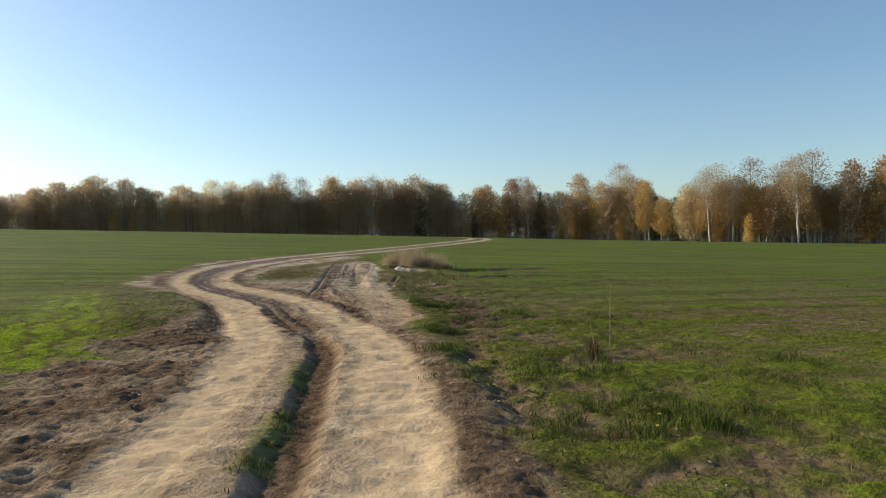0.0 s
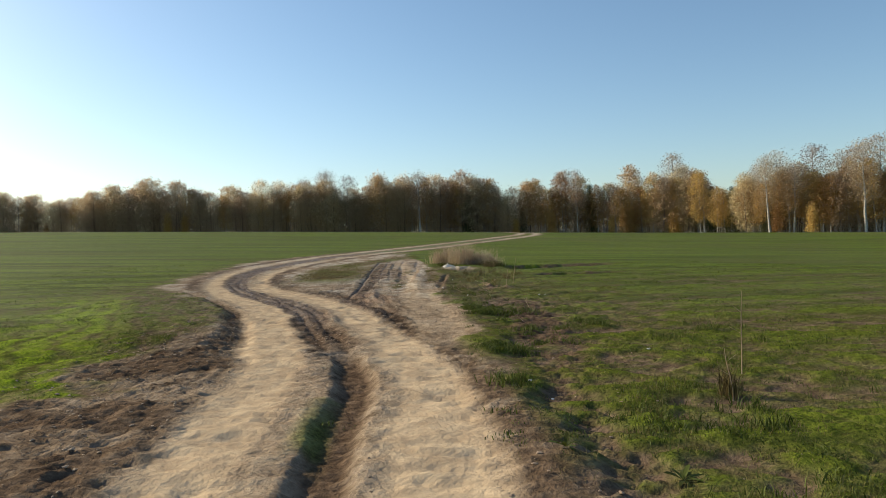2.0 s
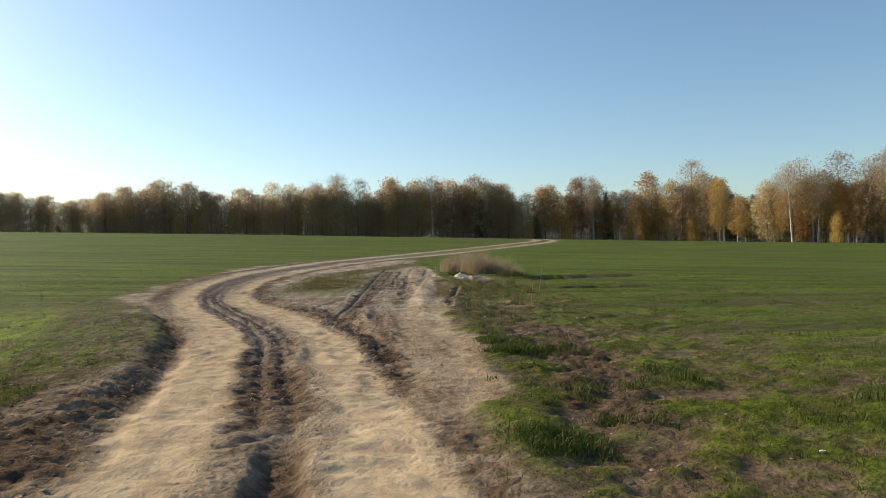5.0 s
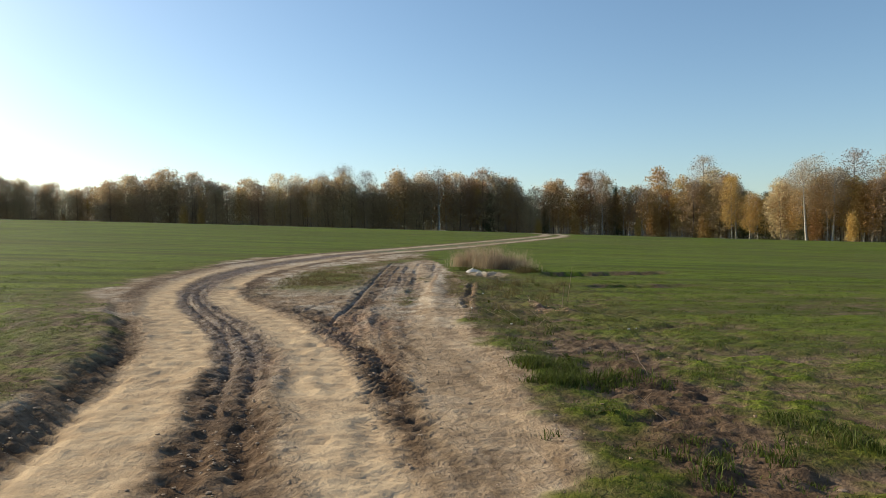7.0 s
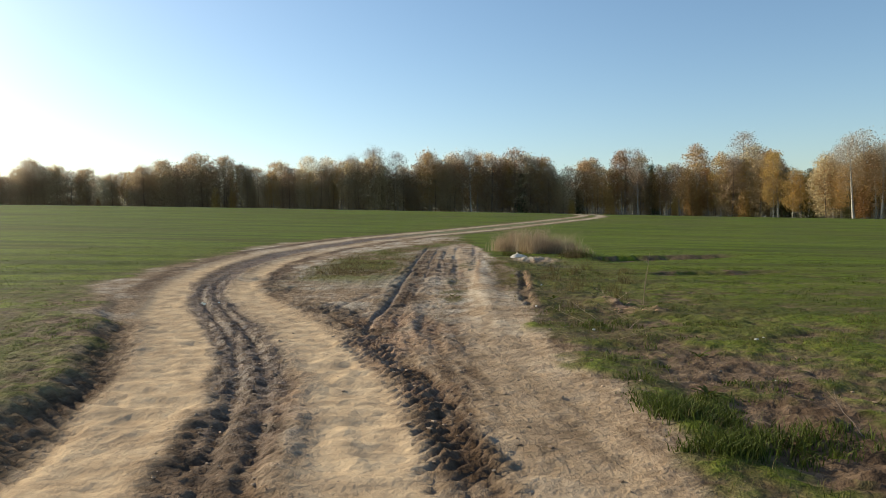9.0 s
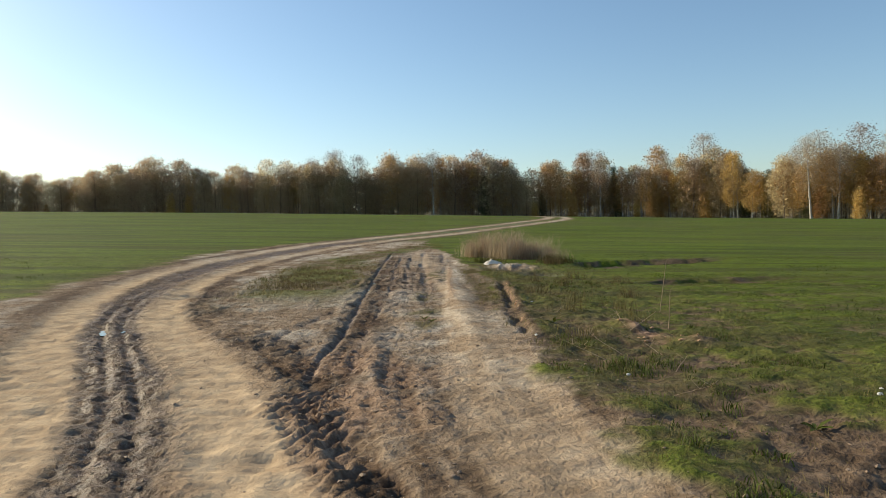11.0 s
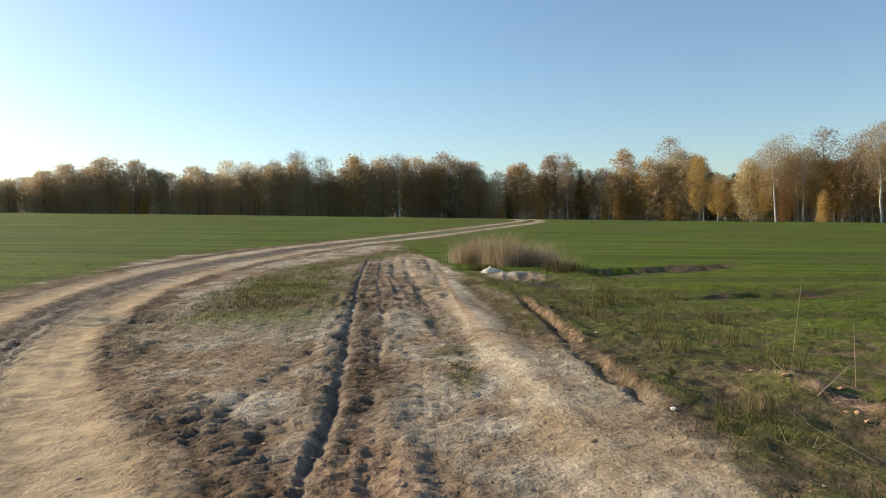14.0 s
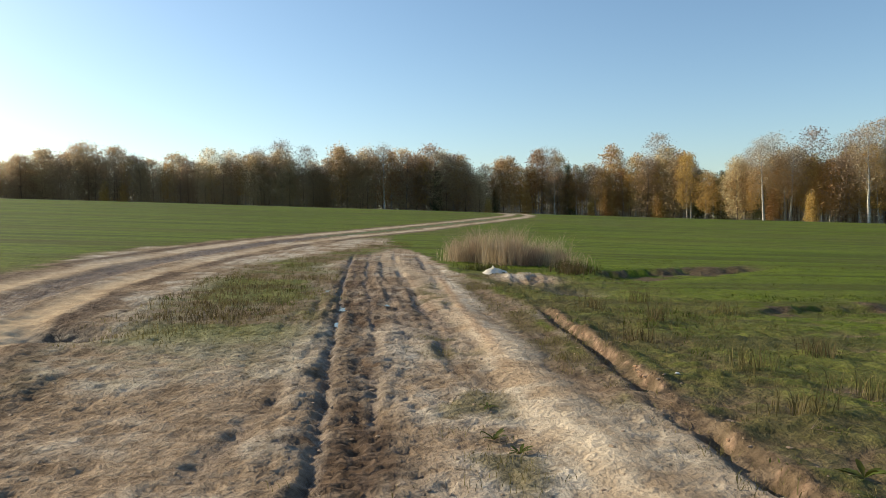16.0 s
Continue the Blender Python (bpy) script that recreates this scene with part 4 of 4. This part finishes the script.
for k, (x, y, h) in enumerate([(2.5, 40.6, 0.45), (2.7, 41.2, 0.4), (2.4, 39.6, 0.35), (-0.2, 40.6, 0.3), (0.1, 40.9, 0.28), (2.9, 40.3, 0.3)]):
    tussock("grass_tuft", "dark green weedy tuft beside the dry grass", x, y + 1.3, 0.8 * h, 0.6, 120, OLIVE if k % 2 == 0 else BLADE, 230 + k, 0.01)
tussock("weed_tuft", "small dark withered weed standing on the field", 2.58, 9.1, 0.30, 0.09, 60, OLIVE, 250)
for k, (x, y, h) in enumerate([(1.55, 25.9, 0.35), (0.75, 26.8, 0.3), (1.1, 28.4, 0.35), (0.55, 30.2, 0.3), (1.4, 31.8, 0.4), (2.3, 29.2, 0.3), (0.5, 24.3, 0.25), (1.7, 27.4, 0.32), (0.9, 33.5, 0.35), (2.1, 34.6, 0.4), (3.0, 33.0, 0.3)]):
    tussock("dry_grass_tuft", "thin tuft of pale dry grass on the verge", x, y, 0.8 * h, 0.28, 50, OLIVE, 270 + k, 0.006)
for k, (x, y, h) in enumerate([(-5.6, 34.0, 0.3), (-5.3, 36.5, 0.28), (-4.6, 38.6, 0.3), (-6.1, 35.4, 0.3), (-5.0, 33.0, 0.25), (-6.3, 38.0, 0.3), (-5.7, 32.4, 0.28), (-4.3, 35.2, 0.22)]):
    tussock("grass_tuft", "olive grass tuft on the strip between the tracks", x, y, 0.36 * h, 0.95, 170, OLIVE, 290 + k, 0.009)


def stalk(x, y, high, lean, turn, seed):
    """One dry plant stem with side twigs."""
    g = random.Random(seed)
    verts, faces = [], []
    z = height(x, y)
    dx, dy = math.cos(turn) * math.sin(lean), math.sin(turn) * math.sin(lean)
    up = math.cos(lean)
    pts = [(x + dx * high * s + g.uniform(-0.01, 0.01), y + dy * high * s, z - 0.02 + up * high * s + 0.03 * math.sin(lean) ) for s in (0, 0.25, 0.5, 0.75, 1.0)]
    tube(verts, faces, pts, [0.006, 0.0055, 0.005, 0.004, 0.002], 5)
    for s in (2, 3, 3, 4):
        a, r = g.uniform(0, 6.28), g.uniform(0.06, 0.14)
        p = pts[s]
        tube(verts, faces, [p, (p[0] + r * math.cos(a), p[1] + r * math.sin(a), p[2] + r * 0.6)], [0.003, 0.0015], 4)
    me = mesh("dry_stalk", verts, faces, True)
    me.materials.append(STRAW)
    tagged(new("dry_stalk", me), "dry pale plant stalk rising from the grass", "plant stalk", "dry stalks")


for n, p in enumerate([(3.06, 9.95, 0.9, 0.05, 0.5), (2.58, 8.98, 0.5, 0.2, 2.0), (0.75, 23.2, 0.55, 1.2, 2.2), (0.5, 22.9, 0.6, 1.25, 2.5), (1.2, 24.6, 0.5, 1.1, 0.4), (2.3, 27.0, 0.9, 0.15, 0.3),
                       (1.9, 25.2, 0.6, 0.3, 1.0), (-1.35, 28.4, 0.4, 1.3, 2.8), (1.7, 17.0, 0.4, 0.9, 1.9), (1.4, 15.3, 0.35, 1.0, 2.4)]):
    stalk(*p, n)
for n in range(14):
    stalk(g.uniform(0.2, 1.6), g.uniform(20.5, 27), g.uniform(0.2, 0.5), g.uniform(1.15, 1.4), g.uniform(0, 6.28), 40 + n)


def pebble(x, y, size, seed):
    g = np.random.default_rng(seed)
    v, f = ico()
    v = v * (1 + g.uniform(-0.25, 0.25, (len(v), 1))) * np.array([0.75 * size, 0.55 * size, 0.4 * size]) + np.array([x, y, height(x, y) + 0.3 * size])
    me = mesh("stone", v, f.tolist())
    me.materials.append(STONE)
    tagged(new("stone", me), "small pale stone lying on the field", "stone", "pale stones")


for n, p in enumerate([(2.59, 11.71, 0.035), (0.81, 9.93, 0.03), (0.95, 9.3, 0.025), (-0.14, 24.29, 0.04), (0.55, 22.09, 0.035), (2.4, 20.9, 0.04), (2.6, 21.2, 0.03), (1.9, 19.0, 0.03), (0.2, 28.0, 0.035), (1.0, 13.0, 0.02)]):
    pebble(*p, n)


def weed(x, y, size, seed):
    """Flat rosette of broad leaves: each leaf a part."""
    g = random.Random(seed)
    rosette = tagged(new("weed"), "small green weed with a rosette of leaves", "weed", "weeds on the verge")
    rosette.matrix_basis = pose(x, y, height(x, y) + 0.005, 0, 0, g.uniform(0, 360))
    leaf = mesh("leaf", [(0, 0, 0), (size * 0.4, -size * 0.13, size * 0.14), (size * 0.45, 0, size * 0.11), (size * 0.4, size * 0.13, size * 0.14),
                         (size * 0.8, -size * 0.1, size * 0.15), (size * 0.8, size * 0.1, size * 0.15), (size, 0, size * 0.08)], [(0, 1, 2), (0, 2, 3), (1, 4, 2), (2, 4, 6, 5), (2, 5, 3)], True)
    leaf.materials.append(BLADE)
    for k in range(9):
        ob = part("leaf", leaf, BLADE, rosette)
        s = g.uniform(0.7, 1.15)
        ob.matrix_basis = pose(0, 0, 0, g.uniform(-8, 8), g.uniform(-30, 10), k * 40 + g.uniform(-12, 12)) @ Matrix.Diagonal((s, s, s, 1))


for n, p in enumerate([(0.25, 25.4, 0.15), (-1.75, 26.4, 0.12), (-1.62, 26.1, 0.1), (-1.7, 27.2, 0.1), (1.2, 16.8, 0.16), (0.9, 15.4, 0.15), (1.0, 18.2, 0.16), (1.75, 6.2, 0.16), (1.4, 6.9, 0.14), (2.2, 5.9, 0.15),
                       (0.75, 7.4, 0.12), (-1.05, 5.6, 0.1), (-1.1, 6.4, 0.09), (0.9, 12.4, 0.13), (1.5, 20.2, 0.15)]):
    weed(*p, n)


def dandelion(x, y, size, seed):
    """A low stem with a small yellow flower head of thin petals."""
    g = random.Random(seed)
    plant_root = tagged(new("dandelion"), "small yellow dandelion flower standing in the field grass", "flower", "dandelions")
    plant_root.matrix_basis = pose(x, y, height(x, y), g.uniform(-8, 8), g.uniform(-8, 8), g.uniform(0, 360))
    verts, faces = [], []
    tube(verts, faces, [(0, 0, -0.01), (0.004, 0, 0.05), (0, 0, 0.1)], [0.003, 0.0025, 0.002], 5)
    part("stem", mesh("stem", verts, faces, True), BLADE, plant_root)
    verts, faces = [], []
    for ring, (lift, reach) in enumerate(((0.004, 1.0), (0.009, 0.75), (0.013, 0.45))):
        for k in range(14):
            a = 2 * math.pi * (k + 0.5 * ring) / 14
            c, q, i = math.cos(a), math.sin(a), len(verts)
            w = 0.14 * size
            verts += [(-q * w * 0.5, c * w * 0.5, 0.1), (q * w * 0.5, -c * w * 0.5, 0.1), (c * reach * size + q * w, q * reach * size - c * w, 0.1 + lift), (c * reach * size - q * w, q * reach * size + c * w, 0.1 + lift)]
            faces.append((i, i + 1, i + 2, i + 3))
    part("flower_head", mesh("flower_head", verts, faces), PETAL, plant_root)


for n, p in enumerate([(2.12, 5.55, 0.022), (1.95, 5.2, 0.018)]):
    dandelion(*p, n)
